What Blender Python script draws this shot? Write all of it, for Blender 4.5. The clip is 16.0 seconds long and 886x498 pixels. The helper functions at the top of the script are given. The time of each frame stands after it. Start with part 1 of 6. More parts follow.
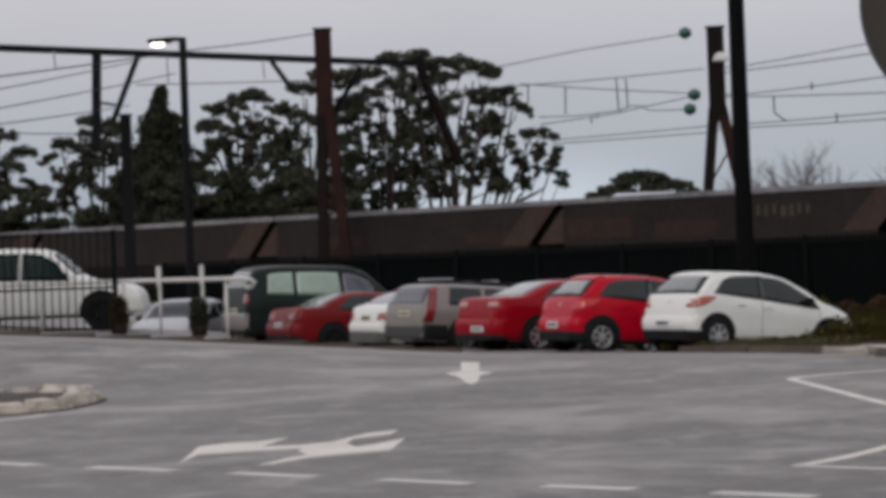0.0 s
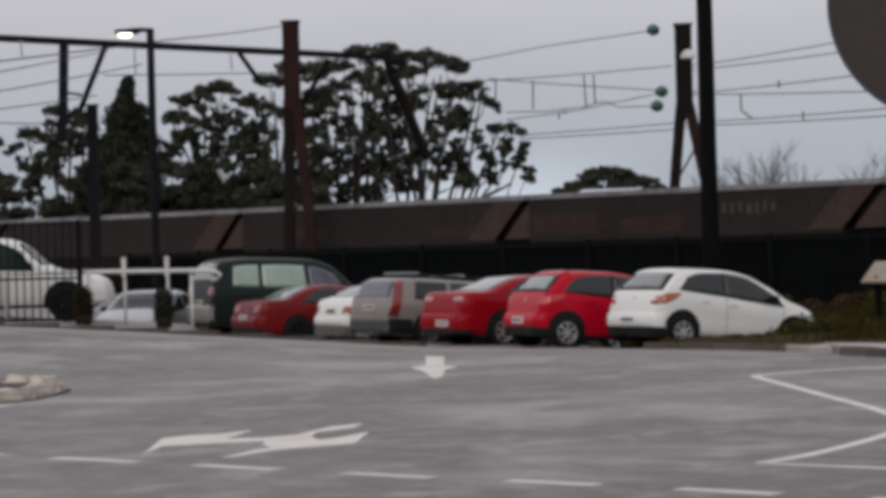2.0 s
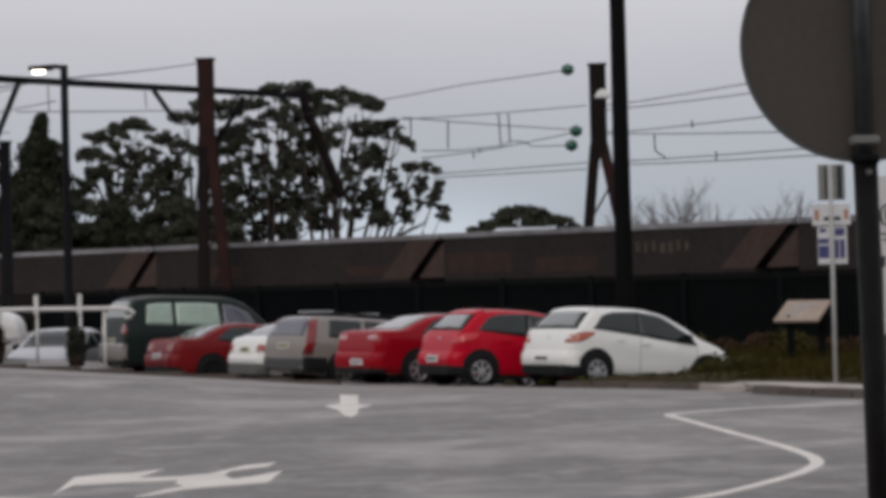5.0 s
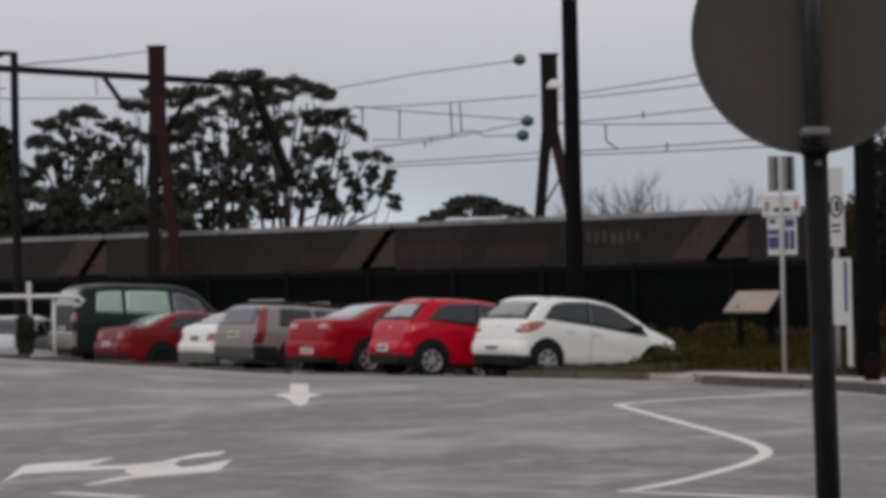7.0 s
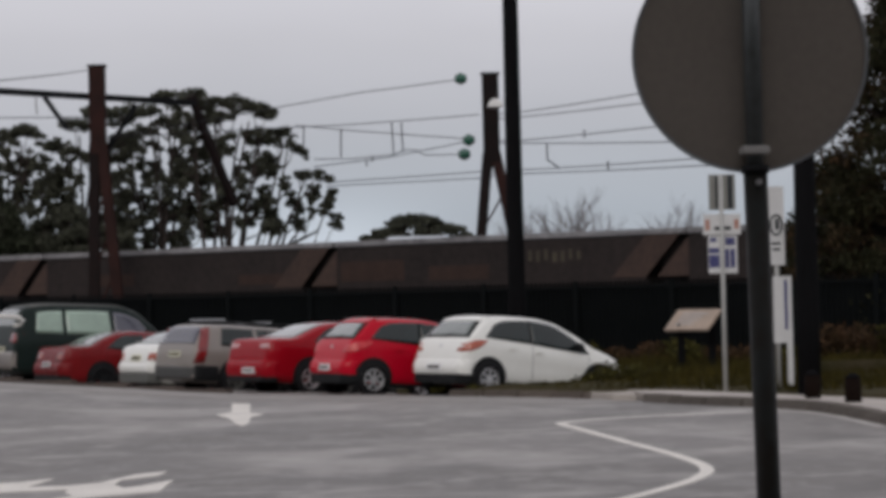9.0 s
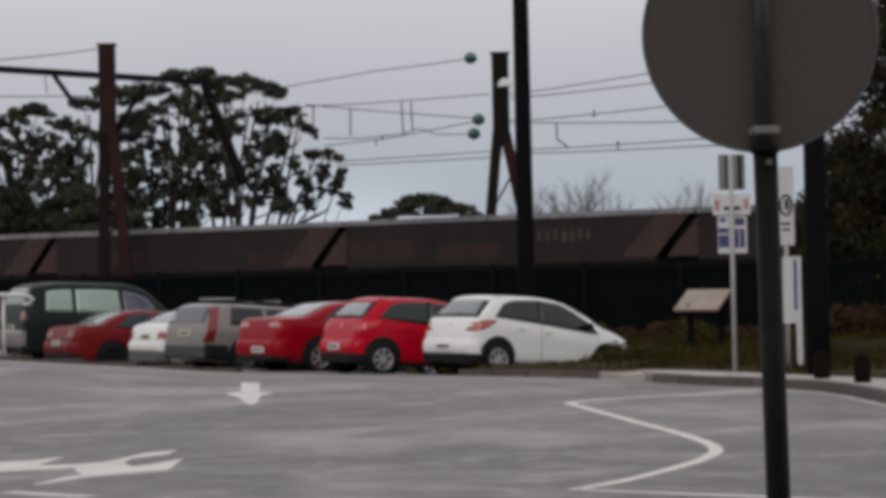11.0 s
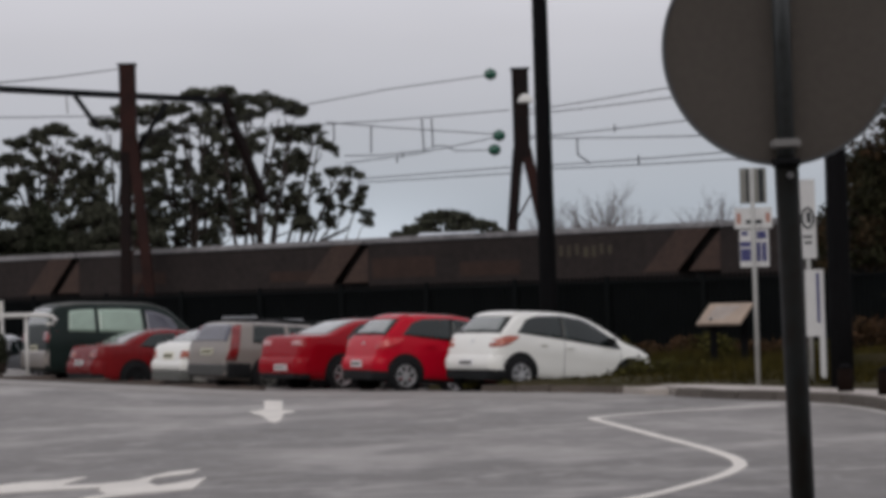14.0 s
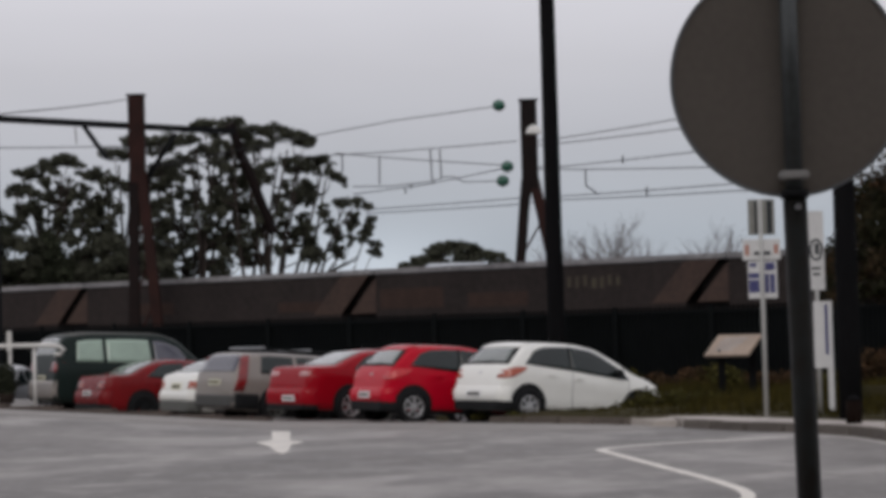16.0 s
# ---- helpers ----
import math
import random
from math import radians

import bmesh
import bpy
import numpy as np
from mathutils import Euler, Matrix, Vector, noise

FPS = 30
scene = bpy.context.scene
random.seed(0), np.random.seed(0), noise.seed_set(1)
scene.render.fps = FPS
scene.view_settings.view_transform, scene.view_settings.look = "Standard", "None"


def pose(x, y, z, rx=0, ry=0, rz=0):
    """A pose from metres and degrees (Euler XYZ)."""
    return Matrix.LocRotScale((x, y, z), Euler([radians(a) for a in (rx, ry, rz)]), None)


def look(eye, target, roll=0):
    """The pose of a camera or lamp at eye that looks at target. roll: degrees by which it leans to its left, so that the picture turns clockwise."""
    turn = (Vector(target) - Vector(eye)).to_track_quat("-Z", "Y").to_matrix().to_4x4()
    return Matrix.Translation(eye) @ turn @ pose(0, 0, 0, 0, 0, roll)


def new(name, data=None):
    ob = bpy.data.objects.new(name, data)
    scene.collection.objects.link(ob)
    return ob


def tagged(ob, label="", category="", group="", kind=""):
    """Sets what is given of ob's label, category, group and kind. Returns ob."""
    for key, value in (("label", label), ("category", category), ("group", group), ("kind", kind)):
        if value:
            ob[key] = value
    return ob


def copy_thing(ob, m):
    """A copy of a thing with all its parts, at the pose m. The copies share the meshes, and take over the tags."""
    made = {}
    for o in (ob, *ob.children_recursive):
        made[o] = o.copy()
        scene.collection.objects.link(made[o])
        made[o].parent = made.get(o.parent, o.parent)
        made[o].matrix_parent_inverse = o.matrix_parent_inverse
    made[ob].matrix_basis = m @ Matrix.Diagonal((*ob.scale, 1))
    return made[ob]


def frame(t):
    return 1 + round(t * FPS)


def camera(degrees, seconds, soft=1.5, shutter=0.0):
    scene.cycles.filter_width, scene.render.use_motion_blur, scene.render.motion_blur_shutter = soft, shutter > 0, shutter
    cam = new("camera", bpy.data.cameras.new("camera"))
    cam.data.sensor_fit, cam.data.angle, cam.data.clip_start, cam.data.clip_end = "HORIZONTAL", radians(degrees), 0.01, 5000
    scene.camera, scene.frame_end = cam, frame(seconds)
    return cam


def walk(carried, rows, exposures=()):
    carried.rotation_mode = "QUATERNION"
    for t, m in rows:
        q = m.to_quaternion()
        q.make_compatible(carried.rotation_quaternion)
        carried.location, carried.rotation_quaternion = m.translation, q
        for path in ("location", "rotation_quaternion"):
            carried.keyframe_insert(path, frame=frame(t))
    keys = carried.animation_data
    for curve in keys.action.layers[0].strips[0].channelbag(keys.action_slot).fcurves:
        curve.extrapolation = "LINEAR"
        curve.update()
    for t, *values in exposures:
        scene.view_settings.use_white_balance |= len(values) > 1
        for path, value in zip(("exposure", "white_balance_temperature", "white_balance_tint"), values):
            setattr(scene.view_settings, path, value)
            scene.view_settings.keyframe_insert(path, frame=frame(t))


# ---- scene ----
cam = camera(22.18, 16.0, soft=4.5)
EYE = 1.6
# seconds, yaw, pitch, roll: the camera turns where it stands
ROWS = [
    (0.0, 4.2807, 0.5198, 2.1128),
    (0.5, 4.5387, -0.1569, 1.6738),
    (1.0, 3.7941, -0.1299, 1.3164),
    (1.5, 3.5268, 0.2456, 1.628),
    (2.0, 3.4238, 0.3461, 1.5066),
    (2.5, 2.8697, 0.4395, 1.4756),
    (3.0, 2.4349, 0.3141, 1.4316),
    (3.5, 1.595, 0.8511, 1.3049),
    (6.0, 0.8884, 1.3197, 1.4705),
    (6.5, -0.309, 1.3351, 1.0442),
    (7.0, -0.0, 0.97, 1.15),
    (7.5, -0.0745, 0.7611, 1.2214),
    (8.0, -1.0631, 0.6884, 0.8212),
    (8.5, -1.4794, 0.9617, 1.1614),
    (9.0, -1.4875, 1.4192, 1.296),
    (11.5, -1.2137, 0.6759, 1.1525),
    (12.0, -1.3693, 0.5152, 1.0574),
    (12.5, -1.2098, 0.5683, 1.5061),
    (13.0, -0.6643, 1.3561, 1.5382),
    (13.5, -0.599, 1.2669, 1.6557),
    (14.0, -0.6987, 1.3337, 1.7083),
    (14.5, -0.4878, 1.7634, 1.7064),
    (15.0, -0.4803, 1.6589, 1.5274),
    (15.5, -0.5867, 1.9288, 1.5508),
    (16.0, -0.5158, 2.1235, 1.6034),
]
walk(cam, [(t, pose(0, 0, EYE, 0, 0, yaw) @ pose(0, 0, 0, 90 + pitch) @ pose(0, 0, 0, 0, 0, -roll)) for t, yaw, pitch, roll in ROWS],
     exposures=[(0.0, 0.0, 6540, 11), (7.0, 0.0, 6540, 11), (12.0, 0.0, 6540, 11), (16.0, 0.0, 6540, 11)])

# ---- world and light: an overcast late afternoon ----
world = bpy.data.worlds.new("world")
scene.world = world
world.use_nodes = True
wn, wl = world.node_tree.nodes, world.node_tree.links
bg = wn["Background"]
sky = wn.new("ShaderNodeTexSky")
sky.sky_type = "NISHITA"
sky.sun_disc = False
sky.sun_elevation, sky.sun_rotation = radians(35), radians(200)
geo = wn.new("ShaderNodeTexCoord")
sep = wn.new("ShaderNodeSeparateXYZ")
wl.new(geo.outputs["Generated"], sep.inputs[0])
ramp = wn.new("ShaderNodeValToRGB")
ramp.color_ramp.elements[0].position, ramp.color_ramp.elements[0].color = 0.0, (0.335, 0.38, 0.445, 1)
ramp.color_ramp.elements[1].position, ramp.color_ramp.elements[1].color = 1.0, (0.70, 0.69, 0.73, 1)
for at, col in ((0.04, (0.335, 0.37, 0.432, 1)), (0.085, (0.425, 0.425, 0.466, 1)), (0.118, (0.505, 0.493, 0.525, 1)), (0.15, (0.615, 0.60, 0.635, 1)), (0.35, (0.68, 0.665, 0.70, 1))):
    e = ramp.color_ramp.elements.new(at)
    e.color = col
wl.new(sep.outputs["Z"], ramp.inputs[0])
cloud = wn.new("ShaderNodeTexNoise")
cloud.inputs["Scale"].default_value, cloud.inputs["Detail"].default_value = 5.0, 3.0
cmap = wn.new("ShaderNodeMapping")
cmap.inputs["Scale"].default_value = (1, 1, 3.5)
wl.new(geo.outputs["Generated"], cmap.inputs[0])
wl.new(cmap.outputs[0], cloud.inputs["Vector"])
crange = wn.new("ShaderNodeMapRange")
crange.inputs["To Min"].default_value, crange.inputs["To Max"].default_value = 0.90, 1.10
wl.new(cloud.outputs["Fac"], crange.inputs["Value"])
cmul = wn.new("ShaderNodeMix")
cmul.data_type, cmul.blend_type = "RGBA", "MULTIPLY"
cmul.inputs["Factor"].default_value = 1.0
wl.new(ramp.outputs[0], cmul.inputs["A"])
wl.new(crange.outputs[0], cmul.inputs["B"])
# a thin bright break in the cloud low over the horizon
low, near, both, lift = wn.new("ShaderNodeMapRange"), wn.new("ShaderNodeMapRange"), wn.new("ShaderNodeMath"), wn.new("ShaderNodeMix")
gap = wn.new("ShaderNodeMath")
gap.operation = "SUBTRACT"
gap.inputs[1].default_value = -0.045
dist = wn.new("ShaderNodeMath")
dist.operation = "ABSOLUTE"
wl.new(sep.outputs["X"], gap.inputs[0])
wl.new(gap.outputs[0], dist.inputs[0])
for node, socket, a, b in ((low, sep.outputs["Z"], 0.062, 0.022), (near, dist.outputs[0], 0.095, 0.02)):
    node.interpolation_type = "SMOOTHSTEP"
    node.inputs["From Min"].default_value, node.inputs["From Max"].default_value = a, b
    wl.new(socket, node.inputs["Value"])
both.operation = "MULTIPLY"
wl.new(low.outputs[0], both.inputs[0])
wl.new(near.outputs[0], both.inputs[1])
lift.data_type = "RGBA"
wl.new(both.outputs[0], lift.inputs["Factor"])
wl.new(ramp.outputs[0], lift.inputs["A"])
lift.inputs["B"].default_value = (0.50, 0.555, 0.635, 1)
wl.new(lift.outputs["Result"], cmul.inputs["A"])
haze = wn.new("ShaderNodeMix")
haze.data_type, haze.blend_type = "RGBA", "ADD"
haze.inputs["Factor"].default_value = 0.01
wl.new(cmul.outputs["Result"], haze.inputs["A"])
wl.new(sky.outputs[0], haze.inputs["B"])
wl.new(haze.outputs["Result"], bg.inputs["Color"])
bg.inputs["Strength"].default_value = 1.0

sun = new("sun", bpy.data.lights.new("sun", "SUN"))
sun.data.energy, sun.data.angle, sun.data.color = 0.55, radians(25), (1.0, 0.96, 0.9)
sun.matrix_world = look((-20, -40, 45), (0, 40, 0))


# ---- helpers of this scene ----
def part(name, bm, material, parent=None, label="", smooth=False, m=None):
    me = bpy.data.meshes.new(name)
    bmesh.ops.recalc_face_normals(bm, faces=bm.faces)
    bm.to_mesh(me)
    bm.free()
    for p in me.polygons:
        p.use_smooth = smooth
    for k in (material if isinstance(material, (list, tuple)) else [material]):
        me.materials.append(k)
    ob = new(name, me)
    if parent:
        ob.parent = parent
    if m:
        ob.matrix_basis = m
    return tagged(ob, label=label)


def share(name, like, parent, m, label=""):
    ob = new(name, like.data)
    ob.parent = parent
    ob.matrix_basis = m
    return tagged(ob, label=label)


def thing(name, m, label, category, group="", kind=""):
    ob = new(name)
    ob.empty_display_size = 0.2
    ob.matrix_basis = m
    return tagged(ob, label, category, group, kind)


def box(bm, x0, x1, y0, y1, z0, z1, bevel=0.0, m=None):
    r = bmesh.ops.create_cube(bm, size=1)
    vs = r["verts"]
    bmesh.ops.transform(bm, matrix=Matrix.Translation(((x0 + x1) / 2, (y0 + y1) / 2, (z0 + z1) / 2)) @ Matrix.Diagonal((x1 - x0, y1 - y0, z1 - z0, 1)), verts=vs)
    if bevel:
        es = list({e for v in vs for e in v.link_edges})
        r = bmesh.ops.bevel(bm, geom=es, offset=bevel, segments=2, affect="EDGES")
        vs = list({v for f in r["faces"] for v in f.verts} | {v for v in vs if v.is_valid})
    if m:
        bmesh.ops.transform(bm, matrix=m, verts=vs)
    return vs


def tube(bm, pts, r0, r1=None, n=8, cap=True):
    """A tapered round bar along pts."""
    r1 = r0 if r1 is None else r1
    pts = [Vector(p) for p in pts]
    rings = []
    for i, p in enumerate(pts):
        d = (pts[min(i + 1, len(pts) - 1)] - pts[max(i - 1, 0)]).normalized()
        a = d.orthogonal().normalized() if abs(d.z) > 0.95 else d.cross(Vector((0, 0, 1))).normalized()
        b = d.cross(a).normalized()
        r = r0 + (r1 - r0) * i / max(1, len(pts) - 1)
        rings.append([bm.verts.new(p + r * (math.cos(k * 2 * math.pi / n) * a + math.sin(k * 2 * math.pi / n) * b)) for k in range(n)])
    for u, v in zip(rings, rings[1:]):
        for k in range(n):
            bm.faces.new((u[k], u[(k + 1) % n], v[(k + 1) % n], v[k]))
    if cap:
        bm.faces.new(rings[0][::-1])
        bm.faces.new(rings[-1])


def prism(bm, poly, z0, z1):
    """An upright block over the outline poly (x, y)."""
    lo = [bm.verts.new((x, y, z0)) for x, y in poly]
    hi = [bm.verts.new((x, y, z1)) for x, y in poly]
    n = len(poly)
    bm.faces.new(lo[::-1])
    bm.faces.new(hi)
    for i in range(n):
        bm.faces.new((lo[i], lo[(i + 1) % n], hi[(i + 1) % n], hi[i]))


def disc(bm, r, y0, y1, n=40, bevel=0.0):
    """A round plate whose axis is y."""
    for (ra, ya), (rb, yb) in zip(((0, y0), (r - bevel, y0), (r, y0 + bevel), (r, y1 - bevel), (r - bevel, y1)), ((r - bevel, y0), (r, y0 + bevel), (r, y1 - bevel), (r - bevel, y1), (0, y1))):
        for k in range(n):
            a, b = 2 * math.pi * k / n, 2 * math.pi * (k + 1) / n
            q = []
            for rr, yy, t in ((ra, ya, a), (ra, ya, b), (rb, yb, b), (rb, yb, a)):
                p = (rr * math.cos(t), yy, rr * math.sin(t))
                if not q or (Vector(q[-1]) - Vector(p)).length > 1e-6:
                    q.append(p)
            if len(q) > 2 and (Vector(q[0]) - Vector(q[-1])).length < 1e-6:
                q.pop()
            if len(q) > 2:
                bm.faces.new([bm.verts.new(p) for p in q])
    bmesh.ops.remove_doubles(bm, verts=bm.verts, dist=1e-5)


def step(a, b, v):
    u = min(1.0, max(0.0, (v - a) / (b - a)))
    return u * u * (3 - 2 * u)


def curve(xs, ys, v):
    """A smooth line through the points (xs, ys)."""
    if v <= xs[0]:
        return ys[0]
    for i in range(len(xs) - 1):
        if v <= xs[i + 1]:
            h = xs[i + 1] - xs[i]
            def slope(k):
                if k in (0, len(xs) - 1):
                    return 0 if k and len(xs) > 2 else (ys[1] - ys[0]) / (xs[1] - xs[0]) if k == 0 else (ys[-1] - ys[-2]) / (xs[-1] - xs[-2])
                s0, s1 = (ys[k] - ys[k - 1]) / (xs[k] - xs[k - 1]), (ys[k + 1] - ys[k]) / (xs[k + 1] - xs[k])
                return 0 if s0 * s1 <= 0 else 2 * s0 * s1 / (s0 + s1)
            u = (v - xs[i]) / h
            return ((2 * u**3 - 3 * u**2 + 1) * ys[i] + (u**3 - 2 * u**2 + u) * h * slope(i) + (-2 * u**3 + 3 * u**2) * ys[i + 1] + (u**3 - u**2) * h * slope(i + 1))
    return ys[-1]


# ---- materials ----
def mat(name, color, rough=0.6, metal=0.0, var=0.15, scale=6.0, fine=60.0, bump=0.0, stretch=(1, 1, 1), tint=None, coat=0.0, perobj=0.0, space="Object", island=0.0, spec=None):
    """A worn surface: color varied at two scales towards tint, with uneven gloss and relief."""
    k = bpy.data.materials.new(name)
    k.use_nodes = True
    n, l = k.node_tree.nodes, k.node_tree.links
    b = n["Principled BSDF"]
    b.inputs["Metallic"].default_value = metal
    b.inputs["Coat Weight"].default_value = coat
    dark = max(color) < 0.13 and coat == 0 and rough > 0.3
    b.inputs["Specular IOR Level"].default_value = spec if spec is not None else (0.06 if dark else 0.4)
    b.inputs["Coat Roughness"].default_value = 0.08
    tc, mp = n.new("ShaderNodeTexCoord"), n.new("ShaderNodeMapping")
    mp.inputs["Scale"].default_value = stretch
    l.new(tc.outputs[space], mp.inputs[0])
    big, small = n.new("ShaderNodeTexNoise"), n.new("ShaderNodeTexNoise")
    for q, s, d in ((big, scale, 4), (small, fine, 3)):
        q.inputs["Scale"].default_value, q.inputs["Detail"].default_value = s, d
        l.new(mp.outputs[0], q.inputs["Vector"])
    add = n.new("ShaderNodeMath")
    add.operation = "MULTIPLY_ADD"
    add.inputs[1].default_value, add.inputs[2].default_value = 0.45, 0.0
    l.new(small.outputs["Fac"], add.inputs[0])
    add2 = n.new("ShaderNodeMath")
    add2.operation = "MULTIPLY_ADD"
    add2.inputs[1].default_value = 0.55
    l.new(big.outputs["Fac"], add2.inputs[0])
    l.new(add.outputs[0], add2.inputs[2])
    rng = n.new("ShaderNodeMapRange")
    rng.inputs["From Min"].default_value, rng.inputs["From Max"].default_value = 0.32, 0.68
    l.new(add2.outputs[0], rng.inputs["Value"])
    mix = n.new("ShaderNodeMix")
    mix.data_type = "RGBA"
    lo = tint if tint else tuple(c * (1 - var) for c in color)
    hi = color if tint else tuple(min(1.0, c * (1 + var)) for c in color)
    mix.inputs["A"].default_value, mix.inputs["B"].default_value = (*lo, 1), (*hi, 1)
    l.new(rng.outputs[0], mix.inputs["Factor"])
    out = mix.outputs["Result"]
    if perobj or island:
        oi = n.new("ShaderNodeObjectInfo") if perobj else n.new("ShaderNodeNewGeometry")
        pr = n.new("ShaderNodeMapRange")
        amount = perobj or island
        pr.inputs["To Min"].default_value, pr.inputs["To Max"].default_value = 1 - amount, 1 + amount
        l.new(oi.outputs["Random" if perobj else "Random Per Island"], pr.inputs["Value"])
        mm = n.new("ShaderNodeMix")
        mm.data_type, mm.blend_type = "RGBA", "MULTIPLY"
        mm.inputs["Factor"].default_value = 1
        l.new(out, mm.inputs["A"])
        l.new(pr.outputs[0], mm.inputs["B"])
        out = mm.outputs["Result"]
    l.new(out, b.inputs["Base Color"])
    rr = n.new("ShaderNodeMapRange")
    rr.inputs["To Min"].default_value, rr.inputs["To Max"].default_value = max(0.02, rough * 0.82), min(1, rough * 1.15)
    l.new(big.outputs["Fac"], rr.inputs["Value"])
    l.new(rr.outputs[0], b.inputs["Roughness"])
    if bump:
        bp = n.new("ShaderNodeBump")
        bp.inputs["Strength"].default_value, bp.inputs["Distance"].default_value = min(1, bump), 0.02
        l.new(small.outputs["Fac"], bp.inputs["Height"])
        l.new(bp.outputs[0], b.inputs["Normal"])
    return k


def glow(name, color, strength):
    k = bpy.data.materials.new(name)
    k.use_nodes = True
    b = k.node_tree.nodes["Principled BSDF"]
    b.inputs["Base Color"].default_value = (*color, 1)
    b.inputs["Emission Color"].default_value = (*color, 1)
    b.inputs["Emission Strength"].default_value = strength
    return k


def road_mat():
    """Old asphalt: broad worn tones, sparse pale patches painting in wet sky glare, and a few dark stains."""
    k = mat("asphalt", (0.140, 0.131, 0.124), 0.62, var=0.16, scale=0.9, fine=7.0, bump=0.4, stretch=(1.0, 0.6, 1))
    n, l = k.node_tree.nodes, k.node_tree.links
    b = n["Principled BSDF"]
    tc = n.new("ShaderNodeTexCoord")
    last = b.inputs["Base Color"].links[0].from_socket
    for scale, turn, squash, lo, hi, most, col in ((0.10, 20, (1.0, 0.7, 1), 0.42, 0.56, 0.6, (0.225, 0.211, 0.200, 1)),
                                                   (0.30, -15, (0.9, 1.0, 1), 0.50, 0.61, 0.8, (0.325, 0.308, 0.292, 1)),
                                                   (0.85, 10, (0.9, 0.8, 1), 0.56, 0.64, 0.6, (0.37, 0.350, 0.332, 1)),
                                                   (2.6, 33, (1.0, 0.6, 1), 0.50, 0.64, 0.45, (0.300, 0.283, 0.268, 1)),
                                                   (1.7, 61, (0.7, 1.0, 1), 0.54, 0.66, 0.45, (0.105, 0.098, 0.093, 1)),
                                                   (0.40, 5, (0.9, 0.9, 1), 0.55, 0.66, 0.6, (0.098, 0.092, 0.088, 1))):
        mp, ns, r, mx = n.new("ShaderNodeMapping"), n.new("ShaderNodeTexNoise"), n.new("ShaderNodeMapRange"), n.new("ShaderNodeMix")
        mp.inputs["Rotation"].default_value, mp.inputs["Scale"].default_value = (0, 0, radians(turn)), squash
        mp.inputs["Location"].default_value = (turn * 0.7, scale * 31, 0)
        ns.inputs["Scale"].default_value, ns.inputs["Detail"].default_value, ns.inputs["Roughness"].default_value = scale, 8, 0.62
        ns.inputs["Distortion"].default_value = 0.5
        l.new(tc.outputs["Object"], mp.inputs[0])
        l.new(mp.outputs[0], ns.inputs["Vector"])
        r.inputs["From Min"].default_value, r.inputs["From Max"].default_value, r.inputs["To Max"].default_value = lo, hi, most
        l.new(ns.outputs["Fac"], r.inputs["Value"])
        mx.data_type = "RGBA"
        l.new(r.outputs[0], mx.inputs["Factor"])
        l.new(last, mx.inputs["A"])
        mx.inputs["B"].default_value = col
        last = mx.outputs["Result"]
    l.new(last, b.inputs["Base Color"])
    return k


ASPHALT = road_mat()
PAINT = mat("road_paint", (0.80, 0.765, 0.70), 0.7, var=0.12, scale=1.6, fine=25, bump=0.2, tint=(0.56, 0.53, 0.49))
PAINT_THIN = mat("worn_road_paint", (0.74, 0.71, 0.66), 0.7, scale=1.5, fine=22, bump=0.2, tint=(0.48, 0.455, 0.43))
PAINT_FADED = mat("faded_road_paint", (0.46, 0.44, 0.41), 0.75, scale=1.5, fine=22, bump=0.2, tint=(0.30, 0.285, 0.27))
LIP = mat("dark_edge_concrete", (0.10, 0.082, 0.072), 0.9, var=0.3, scale=1.5, fine=20, bump=0.5, perobj=0.1)
LIP_BROWN = mat("brown_edge_concrete", (0.15, 0.122, 0.103), 0.9, scale=2.5, fine=20, bump=0.6, tint=(0.075, 0.062, 0.05), perobj=0.15)
EDGE_RIM = mat("dull_metal_edge", (0.20, 0.22, 0.23), 0.5, metal=0.3, var=0.1)
KERB = mat("kerb_concrete", (0.128, 0.113, 0.101), 0.85, var=0.25, scale=1.5, fine=30, bump=0.4, perobj=0.12)
STONE = mat("pale_kerb_stone", (0.74, 0.68, 0.60), 0.85, scale=4.0, fine=22, bump=0.8, tint=(0.33, 0.29, 0.25), perobj=0.2)
GUTTER = mat("pale_worn_gutter", (0.31, 0.292, 0.275), 0.85, scale=0.5, fine=9, bump=0.3, tint=(0.21, 0.20, 0.19))
PATH = mat("footpath_concrete", (0.40, 0.365, 0.335), 0.85, var=0.2, scale=1.0, fine=30, bump=0.3)
SOIL = mat("verge_soil", (0.062, 0.050, 0.030), 0.95, scale=1.2, fine=14, bump=0.8, tint=(0.030, 0.030, 0.012))
GRAVEL = mat("island_gravel", (0.10, 0.092, 0.088), 0.9, var=0.35, scale=3, fine=40, bump=0.8)
FOOT_DARK = mat("dark_island_foot", (0.050, 0.042, 0.036), 0.95, scale=2, fine=20, bump=0.5, tint=(0.09, 0.08, 0.07))
BALLAST = mat("dark_ballast", (0.022, 0.020, 0.018), 0.95, var=0.3, scale=1, fine=12, bump=0.8)
LEAF_GUM = mat("gum_leaf", (0.056, 0.058, 0.042), 0.75, var=0.4, scale=0.35, fine=2.0, island=0.5)
LEAF_DARK = mat("conifer_leaf", (0.032, 0.036, 0.023), 0.8, var=0.35, scale=0.4, fine=2.0, island=0.5)
LEAF_RUST = mat("autumn_leaf", (0.055, 0.032, 0.018), 0.75, scale=0.5, fine=2.0, tint=(0.018, 0.019, 0.009), island=0.5)
